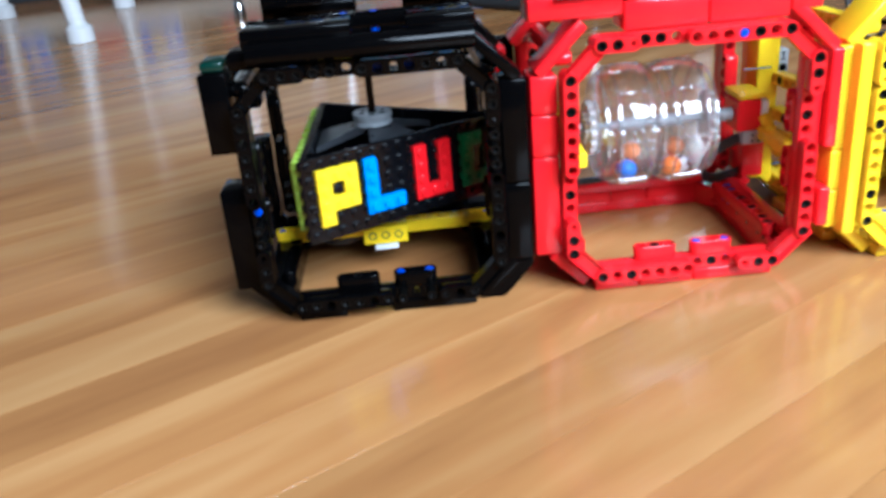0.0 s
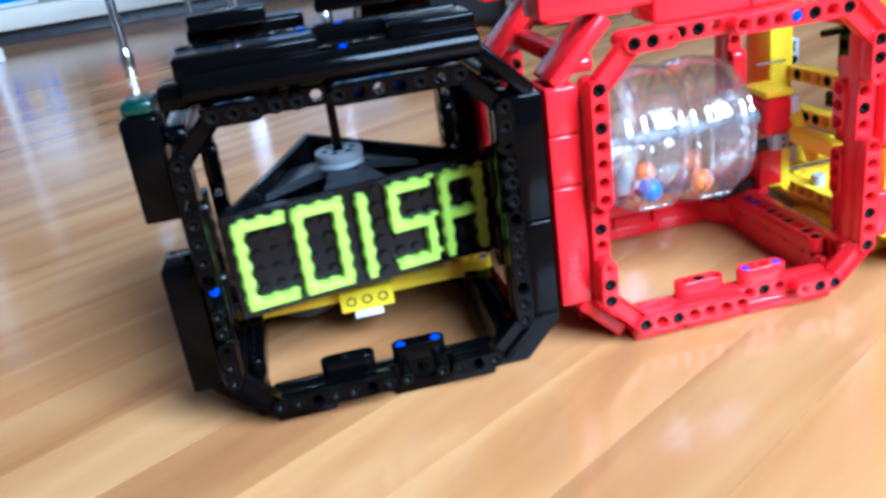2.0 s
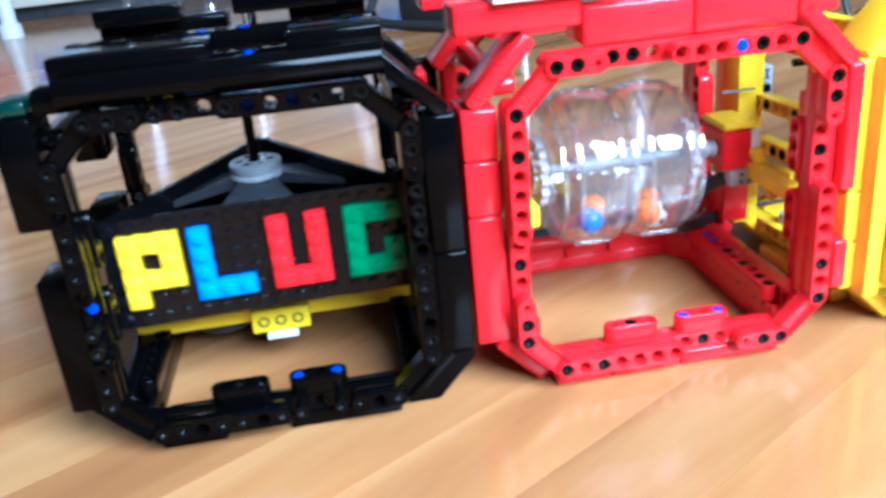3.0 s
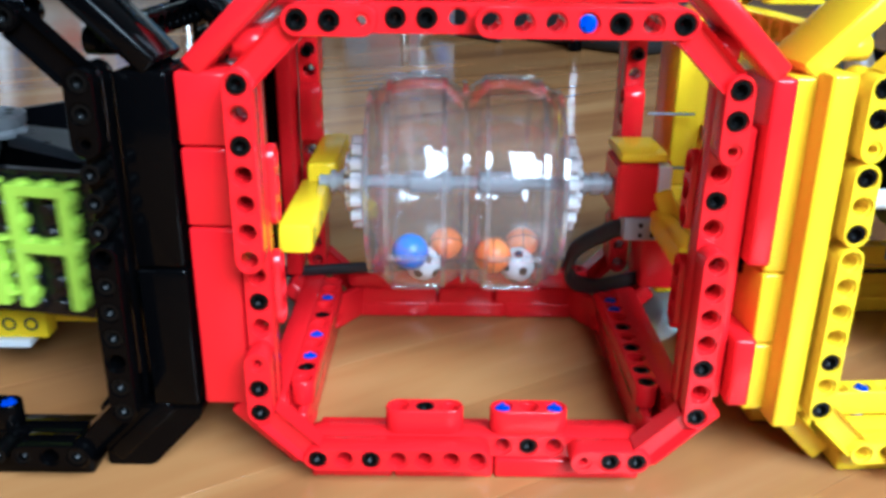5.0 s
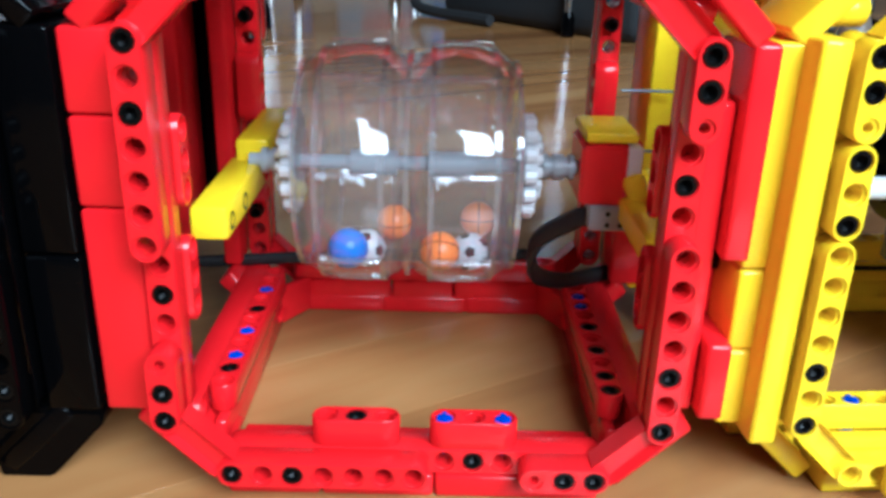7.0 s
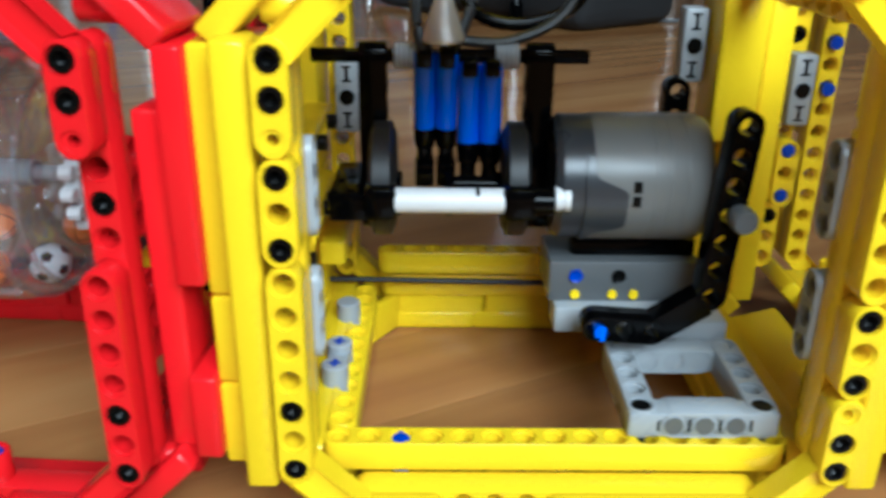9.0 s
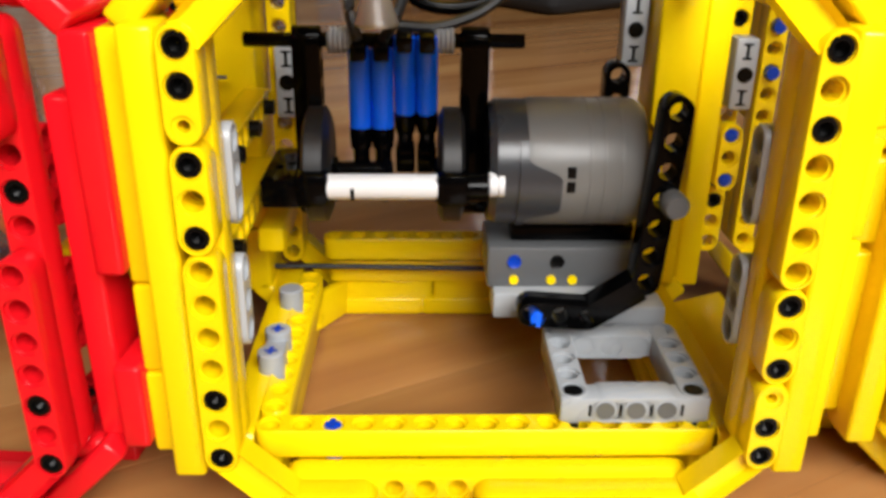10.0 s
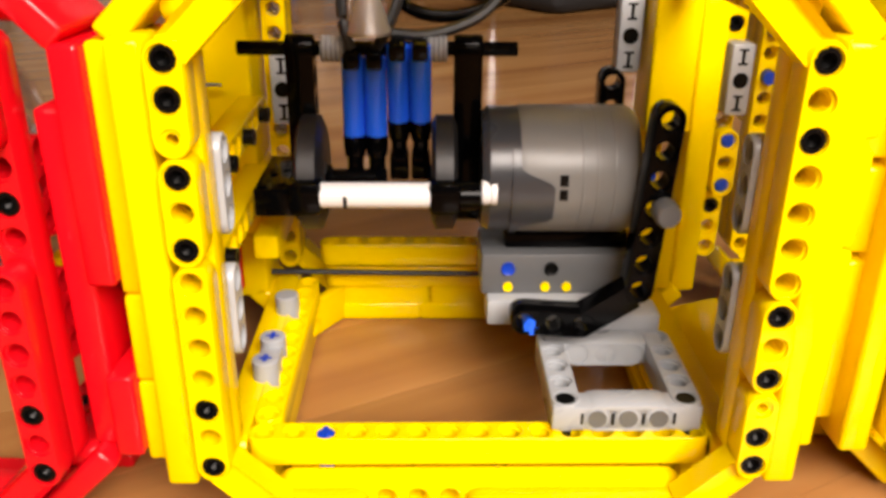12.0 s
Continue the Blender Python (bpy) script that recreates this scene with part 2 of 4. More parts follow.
def bar_between(bm, p, q, w, off, d=0.45):
    """A square rail from p to q in the plane of a beam, shifted sideways."""
    v = Vector((q[0] - p[0], q[1] - p[1])).normalized()
    nrm = Vector((-v.y, v.x))
    r = bmesh.ops.create_cube(bm, size=1)
    ln = math.hypot(q[0] - p[0], q[1] - p[1])
    for ve in r["verts"]:
        a, b = (ve.co.x + 0.5) * ln, off + ve.co.z * w
        ve.co = Vector(((p[0] + v.x * a + nrm.x * b) * U, ve.co.y * 2 * d * U, (p[1] + v.y * a + nrm.y * b) * U))


def slanted_link_mesh():
    """The recessed slanted piece between two arms of a corner, along x, centred."""
    if "link" not in CACHE:
        bm = box_bm(-1.12, 1.12, -0.46, 0.46, -0.47, 0.47, 0)
        faces = [f for f in bm.faces if abs(f.normal.y) > 0.9]
        bmesh.ops.inset_individual(bm, faces=faces, thickness=0.2 * U)
        for f in faces:
            bmesh.ops.translate(bm, verts=f.verts, vec=-f.normal * 0.3 * U)
        CACHE["link"] = to_mesh("slanted_link", bm)
    return CACHE["link"]


def corner(parent, mat, m, mirror):
    """Double-bent corner of a ring: seven holes along, a slanted link, three holes up."""
    if mirror:
        link_part("corner_beam", beam_mesh(7), mat, parent, m @ pose(0, 0, -8 * U))
        link_part("corner_arm", beam_mesh(3, (False, True)), mat, parent, m @ pose(8 * U, 0, -6 * U, 0, -90))
        link_part("slanted_link", slanted_link_mesh(), mat, parent, m @ pose(7 * U, 0, -7 * U, 0, -45))
    else:
        link_part("corner_beam", beam_mesh(7), mat, parent, m @ pose(-6 * U, 0, -8 * U))
        link_part("corner_arm", beam_mesh(3, (False, True)), mat, parent, m @ pose(-8 * U, 0, -6 * U, 0, -90))
        link_part("slanted_link", slanted_link_mesh(), mat, parent, m @ pose(-7 * U, 0, -7 * U, 0, 45))


def pin_mesh(kind):
    key = ("pin", kind)
    if key not in CACHE:
        if kind == "round":
            bm = lathe_bm([(-0.46, 0.27), (-0.46, 0.33), (-0.4, 0.34), (-0.4, 0.29), (0.9, 0.29), (0.9, 0.2), (-0.1, 0.2), (-0.1, 0.02), (-0.12, 0.02), (-0.3, 0.2), (-0.46, 0.22)], 12, "Y", closed=True)
        else:
            bm = lathe_bm([(-0.44, 0.25), (-0.42, 0.29), (0.8, 0.29)], 12, "Y")
            box_bm(-0.24, 0.24, -0.5, -0.3, -0.08, 0.08, 0, bm)
            box_bm(-0.08, 0.08, -0.52, -0.3, -0.24, 0.24, 0, bm)
        CACHE[key] = to_mesh("pin", bm)
    return CACHE[key]


def panel_mesh(w, d, h, cut=0.0):
    """A smooth cover panel w x d x h with rounded edges, hollow on its inner side."""
    key = ("panel", w, d, h, cut)
    if key not in CACHE:
        bm = box_bm(-w / 2, w / 2, -d / 2, d / 2, -h / 2, h / 2, 0.14)
        CACHE[key] = to_mesh("panel", bm, 50)
    return CACHE[key]


def wedge_mesh(w, d, h, cx, cz):
    """A panel whose outer corner is cut at a slant (in its x-z plane)."""
    key = ("wedge", w, d, h, cx, cz)
    if key not in CACHE:
        bm = bmesh.new()
        pts = [(0, 0), (w, 0), (w, h - cz), (w - cx, h), (0, h)]
        vs = [[bm.verts.new((x * U, y * U, z * U)) for x, z in pts] for y in (-d / 2, d / 2)]
        bm.faces.new(vs[0])
        bm.faces.new(vs[1])
        for k in range(5):
            bm.faces.new((vs[0][k], vs[0][(k + 1) % 5], vs[1][(k + 1) % 5], vs[1][k]))
        bmesh.ops.bevel(bm, geom=bm.edges[:], offset=0.1 * U, segments=2, affect="EDGES")
        CACHE[key] = to_mesh("corner_panel", bm, 50)
    return CACHE[key]


def thing(name, m, label, category, group=""):
    ob = new(name)
    ob.empty_display_size = 0.01
    ob.matrix_world = m
    return tagged(ob, label, category, group)


# ---------------------------------------------------------------- room
def flat_mesh(name, x0, x1, y0, y1, z0, z1, mat):
    bm = bmesh.new()
    r = bmesh.ops.create_cube(bm, size=1)
    for v in r["verts"]:
        v.co = Vector(((x0 + x1) / 2 + v.co.x * (x1 - x0), (y0 + y1) / 2 + v.co.y * (y1 - y0), (z0 + z1) / 2 + v.co.z * (z1 - z0)))
    me = bpy.data.meshes.new(name)
    bm.to_mesh(me)
    bm.free()
    me.materials.append(mat)
    return tagged(new(name, me), kind="structure")


RX0, RX1, RY0, RY1, RH = -2.9, 3.0, -1.5, 3.2, 2.5
PLANK_TURN = 31.8
floor = flat_mesh("floor", RX0 - 0.1, RX1 + 0.1, RY0 - 0.1, RY1 + 0.1, -0.06, -0.004, WOOD)


def lay_planks():
    """Laminate strips, laid at a slant to the row of frames."""
    ca, sa = math.cos(radians(PLANK_TURN)), math.sin(radians(PLANK_TURN))
    w, count = 0.0488, 0
    rnd = random.Random(4)
    far = bmesh.new()
    meshes = {}
    for row in range(-70, 74):
        a = -4.75 - rnd.uniform(0, 0.25)
        while a < 4.6:
            ln = 1.9
            b0 = row * w - 0.0084
            cx, cy = (a + ln / 2) * ca - (b0 + w / 2) * sa, (a + ln / 2) * sa + (b0 + w / 2) * ca
            hx, hy = abs(ln / 2 * ca) + w / 2, abs(ln / 2 * sa) + w / 2
            if RX0 - 0.06 < cx - hx and cx + hx < RX1 + 0.06 and RY0 - 0.06 < cy - hy and cy + hy < RY1 + 0.06:
                if -1.1 < cx < 1.1 and -0.8 < cy < 1.7 and count < 290:
                    if ln not in meshes:
                        bm = bmesh.new()
                        r = bmesh.ops.create_cube(bm, size=1)
                        for v in r["verts"]:
                            v.co = Vector((v.co.x * (ln - 0.0002), v.co.y * (w - 0.0002), v.co.z * 0.008 - 0.004))
                        bmesh.ops.bevel(bm, geom=[e for e in bm.edges if all(v.co.z > -0.001 for v in e.verts)], offset=0.00008, segments=1, affect="EDGES")
                        meshes[ln] = to_mesh("plank", bm)
                    link_part("plank", meshes[ln], WOOD, floor, pose(cx, cy, 0, 0, 0, PLANK_TURN))
                    count += 1
                else:
                    r = bmesh.ops.create_cube(far, size=1)
                    for v in r["verts"]:
                        x, y = v.co.x * (ln - 0.0006), v.co.y * (w - 0.0006)
                        v.co = Vector((cx + x * ca - y * sa, cy + x * sa + y * ca, v.co.z * 0.008 - 0.0042))
            a += ln
    tagged(link_part("planks", to_mesh("planks", far), WOOD, floor), kind="stuff")


def wall_with_opening(name, x0, x1, y0, y1, opening, along):
    """A wall with one window opening: four blocks in one mesh."""
    bm = bmesh.new()
    a0, a1, z0, z1 = opening
    lo, hi = (x0, x1) if along == "x" else (y0, y1)
    for p, q, c, d in ((lo, a0, 0, RH), (a1, hi, 0, RH), (a0, a1, 0, z0), (a0, a1, z1, RH)):
        r = bmesh.ops.create_cube(bm, size=1)
        for v in r["verts"]:
            s_ = (p + q) / 2 + (v.co.x if along == "x" else v.co.y) * (q - p)
            other = ((y0 + y1) / 2 + v.co.y * (y1 - y0)) if along == "x" else ((x0 + x1) / 2 + v.co.x * (x1 - x0))
            z = (c + d) / 2 + v.co.z * (d - c)
            v.co = Vector((s_, other, z)) if along == "x" else Vector((other, s_, z))
    me = bpy.data.meshes.new(name)
    bm.to_mesh(me)
    bm.free()
    me.materials.append(PAINT)
    return tagged(new(name, me), kind="structure")


flat_mesh("wall_north", RX0 - 0.1, RX1 + 0.1, RY1, RY1 + 0.1, 0, RH, PAINT)
flat_mesh("wall_east", RX1, RX1 + 0.1, RY0, RY1, 0, RH, PAINT)
wall_with_opening("wall_south", RX0 - 0.1, RX1 + 0.1, RY0 - 0.1, RY0, (0.05, 1.5, 0.75, 1.95), "x")
wall_with_opening("wall_west", RX0 - 0.1, RX0, RY0, RY1, (0.55, 2.65, 0.75, 2.25), "y")
flat_mesh("ceiling", RX0 - 0.1, RX1 + 0.1, RY0 - 0.1, RY1 + 0.1, RH, RH + 0.1, PAINT)


# ---------------------------------------------------------------- open cube frames
def ring(parent, mat, y, facing, mirror, pins):
    """An octagonal ring of four corner beams with straight beams behind it. facing: 1 to the front, -1 to the back."""
    for k in range(4):
        m = at(0, y, 0) @ Euler((0, radians(-90 * k), 0)).to_matrix().to_4x4()
        if facing < 0:
            m = at(0, y, 0) @ Euler((0, 0, math.pi)).to_matrix().to_4x4() @ Euler((0, radians(-90 * k), 0)).to_matrix().to_4x4()
        corner(parent, mat, m, mirror)
    y2 = y + facing
    if facing > 0:
        link_part("beam", beam_mesh(13), mat, parent, at(-6, y2, -8))
    link_part("beam", beam_mesh(13), mat, parent, at(-6, y2, 8))
    link_part("beam", beam_mesh(13), mat, parent, at(-8, y2, 6, 0, 90))
    link_part("beam", beam_mesh(13), mat, parent, at(8, y2, 6, 0, 90))
    for x, z, dy, kind in pins:
        link_part("pin", pin_mesh("cross" if kind == "b" else "round"), PINBLUE if kind == "b" else PIN, parent,
                  at(x, y + dy * facing, z) @ (Matrix() if facing > 0 else Euler((0, 0, math.pi)).to_matrix().to_4x4()))


def flat_beam(parent, mat, n, x, y, z, along, axle=(False, False), pins=(), name="beam"):
    """A straight beam with its holes upright ('x', 'y'), or standing with holes to the side ('z': along z, 'yx': along y, holes to x)."""
    turn = {"x": (-90, 0, 0), "y": (-90, 0, 90), "z": (0, -90, 90), "yx": (0, 0, 90), "xf": (0, 0, 0), "zf": (0, -90, 0)}[along]
    m = at(x, y, z, *turn)
    if along == "y":
        m = at(x, y, z) @ Euler((0, 0, math.pi / 2)).to_matrix().to_4x4() @ Euler((-math.pi / 2, 0, 0)).to_matrix().to_4x4()
    if along == "z":
        m = at(x, y, z) @ Euler((0, 0, math.pi / 2)).to_matrix().to_4x4() @ Euler((0, -math.pi / 2, 0)).to_matrix().to_4x4()
    ob = link_part(name, beam_mesh(n, axle), mat, parent, m)
    for i, kind in pins:
        q = m @ pose(i * U, 0, 0)
        link_part("pin", pin_mesh("cross" if kind == "b" else "round"), PINBLUE if kind == "b" else PIN, parent, q)
    return ob


def slotted_connector(parent, x, y, z):
    """A light grey block with a pinned hole between two slots."""
    part("connector", box_bm(x - 0.48, x + 0.48, y - 0.5, y + 0.5, z - 1.48 + ZC, z + 1.48 + ZC, 0.14), LIGHTGREY, parent, "light grey slotted connector")
    part("pin", lathe_bm([(y - 0.56, 0.1), (y - 0.55, 0.32), (y - 0.4, 0.34)], 14, "Y", off=(x, 0, z + ZC)), PIN, parent)
    for dz in (-0.95, 0.95):
        part("slot", box_bm(x - 0.07, x + 0.07, y - 0.52, y - 0.4, z + dz - 0.28 + ZC, z + dz + 0.28 + ZC, 0.02), PIN, parent)
        for dx in (-0.2, 0.2):
            part("slot", box_bm(x - 0.2, x + 0.2, y - 0.52, y - 0.4, z + dz * (1.3 if dx > 0 else 0.7) - 0.05 + ZC, z + dz * (1.3 if dx > 0 else 0.7) + 0.05 + ZC, 0.02), PIN, parent)


def side_panels(parent, mat, side, spans, y0, y1, x0=8.6, x1=10.4):
    """Smooth cover panels on one side, one above the other; side -1 or 1."""
    for lo, hi in spans:
        a, b = side * x0, side * x1
        bm_key = panel_mesh(round(x1 - x0, 3), round(y1 - y0, 3), round(hi - lo - 0.06, 3))
        link_part("panel", bm_key, mat, parent, at((a + b) / 2, (y0 + y1) / 2, (lo + hi) / 2))


def flat_panels(parent, mat, spans, y0, y1, z0, z1):
    for lo, hi in spans:
        link_part("panel", panel_mesh(round(hi - lo - 0.06, 3), round(y1 - y0, 3), round(z1 - z0, 3)), mat, parent, at((lo + hi) / 2, (y0 + y1) / 2, (z0 + z1) / 2))


def shell_corner(parent, mat, sx, sz, y, d=3.0, w=2.0, h=2.2, cx=1.2, cz=2.0, x0=8.6, z0=6.2):
    """The slanted panel that closes the shell at an edge of the cube."""
    m = at(sx * x0, y, sz * z0)
    if sx < 0:
        m = m @ Matrix.Diagonal((-1, 1, 1, 1))
    if sz < 0:
        m = m @ Matrix.Diagonal((1, 1, -1, 1))
    me = wedge_mesh(w, d, h, cx, cz)
    key = ("wedge_flip", w, d, h, cx, cz, sx, sz)
    if key not in CACHE:
        c = me.copy()
        c.transform(Matrix.Diagonal((sx, 1, sz, 1)))
        if sx * sz < 0:
            c.flip_normals()
        CACHE[key] = c
    link_part("corner_panel", CACHE[key], mat, parent, at(sx * x0, y, sz * z0))


def floor_rim(parent, mat):
    """Smooth low rim round the floor opening: side strips, three rear panels and slanted rear corners."""
    for lo, hi in ((-5.7, -1.6), (-1.6, 1.5), (1.5, 5.7)):
        link_part("rim_panel", panel_mesh(round(hi - lo - 0.1, 3), 0.5, 1.8), mat, parent, at((lo + hi) / 2, 15.1, -8.48))
    for side in (-1, 1):
        link_part("rim_corner", panel_mesh(2.4, 0.5, 1.76), mat, parent, at(side * 6.35, 14.2, -8.48, 0, 0, -side * 57))
        link_part("rim_side", panel_mesh(0.42, 11.2, 1.8), mat, parent, at(side * 6.96, 7.6, -8.48))


def cube_frame(mat, origin, turn, label, mirror, front_pins, back_pins, left_spans, right_spans, floor_spans, floor_pins, top=((-6.4, -2.2, 8.9, 10.4), (-2.2, 2.2, 8.9, 10.4), (2.2, 6.4, 8.9, 10.4)), tabs=True, rear_spans={}, tall_side=False):
    fr = thing("cube_frame", pose(origin[0], origin[1], 0, 0, 0, turn), label, "toy frame", "row of open cube frames")
    ring(fr, mat, 0, 1, mirror, front_pins)
    ring(fr, mat, 16, -1, mirror, back_pins)
    for side, spans in ((-1, left_spans), (1, right_spans)):
        side_panels(fr, mat, side, spans, 0.9, 3.9)
        side_panels(fr, mat, side, rear_spans.get(side, spans), 12.1, 15.1)
        for y in (2.4, 13.6):
            if not (tall_side and side < 0 and y < 5):
                link_part("slanted_panel", panel_mesh(4.3, 3.0, 0.8), mat, fr, at(side * 8.35, y, 7.75, 0, 45 * side))
            link_part("slanted_panel", panel_mesh(3.4, 3.0, 0.8), mat, fr, at(side * 8.0, y, -7.72, 0, -45 * side))
        # edge beams along the depth
        flat_beam(fr, mat, 11, side * 7, 3, -7, "y", pins=floor_pins[side])
        flat_beam(fr, mat, 13, side * 8, 2, 7, "yx")
        flat_beam(fr, mat, 13, side * 8, 2, -7.05, "yx")
        for z in (1, -3):
            flat_beam(fr, LIGHTGREY if mat == YELLOW else mat, 3, side * 7.85, 2, z, "z", name="connector")
            if mat != YELLOW:
                flat_beam(fr, mat, 3, side * 7.85, 14, z, "z", name="connector")
    flat_panels(fr, mat, floor_spans, 0.4, 3.4, -9.4, -8.52)
    flat_panels(fr, mat, [(-6.4, -2.1), (-2.1, 2.1), (2.1, 6.4)], 14.8, 16.4, -9.4, -8.52)
    for side in (-1, 1):
        for lo, hi in ((4.0, 8.0), (8.0, 12.0)):
            link_part("panel", panel_mesh(1.2, round(hi - lo - 0.06, 3), 0.86), mat, fr, at(side * 7.8, (lo + hi) / 2, -8.97))
    if tabs:
        flat_beam(fr, mat, 3, -3, 1, -7, "x", pins=((1, "k"),))
        flat_beam(fr, mat, 3, 1, 1, -7, "x", pins=((0, "b"), (2, "b")))
    else:
        flat_beam(fr, mat, 3, -8, 0, 1, "zf")
        flat_beam(fr, mat, 3, 8, 0, -3, "zf")
        for side in (-1, 1):
            link_part("edge_strip", panel_mesh(0.95, 1.6, 13.4), mat, fr, at(side * 9.1, 0.75, -0.3))
    flat_beam(fr, mat, 13, -6, 15, -7, "x")
    floor_rim(fr, mat)
    for lo, hi, z0, z1 in top:
        flat_panels(fr, mat, [(lo, hi)], 0.9, 3.9, z0, z1)
        flat_panels(fr, mat, [(lo, hi)], 12.1, 15.1, z0, z1)
    flat_beam(fr, mat, 13, -6, 13, 8, "x")
    return fr


K = "k"
red_pins = [(-8, 6, 0, K), (-8, 4, 0, K), (-8, -2, 1, K), (-8, -5, 0, K), (-8, -6, 0, K), (-6, -8, 0, K), (-4, -8, 0, K), (2, -8, 1, K),
            (5, -8, 0, K), (6, -8, 0, K), (8, -6, 0, K), (8, -4, 0, K), (8, 2, 1, K), (8, 5, 0, K), (8, 6, 0, K), (6, 8, 0, K), (4, 8, 0, K), (-2, 8, 1, K), (-5, 8, 0, K),
            (-6, 8, 0, K), (3, 8, 0, "b"), (-3, 8, 1, K)]
back_pins = [(-8, 5, 1, K), (-8, 1, 1, K), (-8, 3, 1, "b"), (-8, -1, 1, "b"), (8, 3, 1, "b"), (8, 1, 1, "b"), (8, 5, 1, K), (-8, -4, 1, K)]
black_fill = [(x, z, 0, K) for x in range(-6, 7) for z in (-8, 8) if (x + 7) % 3] + [(x, z, 0, K) for z in range(-6, 7) for x in (-8, 8) if (z + 8) % 4]
black_pins = [(-8, -1, 1, "b"), (1, 8, 1, "b"), (3, 8, 1, "b"), (4, 8, 0, K), (-4, 8, 0, K)]
yellow_pins = [(-8, 6, 0, K), (-8, 5, 0, K), (-8, 3, 0, K), (-8, 1, 0, K), (-8, -4, 0, K), (-8, -6, 0, K), (8, 6, 0, K), (8, 4, 0, K), (8, -1, 0, K), (8, -3, 0, K), (8, -5, 0, K),
               (8, -6, 0, K), (-5, 8, 0, K), (5, 8, 0, K)]
side_pins = {-1: ((2, "b"), (4, "b"), (1, "k"), (6, "k"), (8, "b")), 1: ((0, "k"), (1, "k"), (3, "k"), (5, "k"), (7, "b"), (8, "b"))}
no_pins = {-1: (), 1: ()}
LEFT_THREE = [(-6.5, 0.7), (0.7, 3.6), (3.6, 6.2)]
red_frame = cube_frame(RED, (0, 0), 0, "glossy red plastic open cube frame of pinned beams", False, red_pins, back_pins, LEFT_THREE, [],
                       [(-6.4, -3.2), (-3.2, 0.7), (0.7, 6.4)], side_pins,
                       ((-10.4, -4.3, 9.6, 11.0), (-4.3, 1.2, 8.55, 10.4), (1.2, 6.5, 8.55, 10.4), (6.5, 8.6, 8.9, 10.2)), rear_spans={1: [(-6.4, -3.5)], -1: []})
side_panels(red_frame, RED, 1, [(-6.4, -3.5), (-0.6, 6.2)], 0.9, 3.9, 9.56, 10.4)
side_panels(red_frame, RED, 1, [(-6.4, 4.4)], 1.5, 3.9, 8.6, 9.5)
side_panels(red_frame, RED, -1, [(-6.3, 6.2)], 13.0, 15.6, 8.55, 9.35)
black_frame = cube_frame(BLACK, (-21 * U, 0), 0, "glossy black plastic open cube frame of pinned beams", False, black_pins + [q for q in black_fill if q[:2] not in {r[:2] for r in black_pins}],
                         [(8, 3, 1, "b"), (8, 1, 1, "b"), (-8, 1, 1, "b")], [(-6.8, 0.5), (3.0, 8.3)], [(-6.6, -0.9), (-0.9, 6.2)], [(-6.4, -3.0), (0.2, 6.2)], no_pins,
                         ((-7.4, -0.4, 9.6, 10.7), (3.0, 7.4, 9.6, 10.7)), rear_spans={1: [], -1: [(-6.8, 0.5), (3.2, 6.4)]}, tall_side=True)
shell_corner(black_frame, BLACK, 1, -1, 2.4, 2.9, 3.9, 2.75, 2.1, 2.3, 6.5, 6.62)
part("recess_panel", box_bm(9.6, 10.3, 3.3, 3.85, -3.5 + ZC, -1.75 + ZC, 0.08), RED, red_frame)
# added black block: darkens the gap, and stands for black bits at its top
part("dark_beam", box_bm(9.55, 10.3, 3.0, 3.8, -1.7 + ZC, -0.7 + ZC, 0.1), BLACK, red_frame, "black block darkening the panel gap")
link_part("panel_filler", panel_mesh(0.84, 2.9, 11.0), RED, red_frame, at(-10.86, 13.6, 0.6))
# added sheet, fills the view past the red frame's rear left with black
link_part("rear_backing", panel_mesh(3.0, 0.9, 12.3), BLACK, black_frame, at(10.15, 16.1, 0.15))
YO, YT = (0.1663, 0.009), 4.0
yellow_frame = cube_frame(YELLOW, YO, YT, "bright yellow plastic open cube frame with black pins", True, yellow_pins,
                          [(-8, 6, 1, K), (-8, -4, 1, K), (8, -2, 1, "b"), (8, -4, 1, "b")], [(-6.8, -3.9), (-3.9, -1.0), (-1.0, 6.2)], [(-6.4, 0.4), (0.4, 3.4), (3.6, 6.2)],
                          [(-6.4, -2.2), (-2.2, 1.0), (1.0, 6.4)], no_pins, tabs=False, rear_spans={1: []})
for lo, hi in ((-6.4, -2.7), (0.6, 6.4)):
    link_part("rear_panel", panel_mesh(1.8, 2.4, round(hi - lo, 3)), YELLOW, yellow_frame, at(7.9, 13.2, (lo + hi) / 2))
link_part("rear_column", panel_mesh(1.05, 1.9, 13.4), YELLOW, yellow_frame, at(9.48, 13.4, 0.0))
for lo, hi in ((-5.0, -1.7), (-1.7, 1.3), (1.3, 5.0)):
    link_part("front_panel", panel_mesh(round(hi - lo - 0.06, 3), 0.5, 1.15), YELLOW, yellow_frame, at((lo + hi) / 2, -0.76, -8.0))
y2 = (YO[0] + 21.2 * U * math.cos(radians(YT)) - 1.5 * U * math.sin(radians(YT)), YO[1] + 21.2 * U * math.sin(radians(YT)) + 1.5 * U * math.cos(radians(YT)))
far_yellow_frame = cube_frame(YELLOW, y2, YT, "bright yellow plastic cube frame at the row's end", True, yellow_pins[:6], [(-8, 2, 1, "b"), (-8, 4, 1, "b")],
                              [(-6.4, -0.6), (-0.4, 2.4), (2.6, 6.2)], [(-6.4, 6.2)], [(-6.4, 6.4)], no_pins, tabs=False, rear_spans={-1: []})
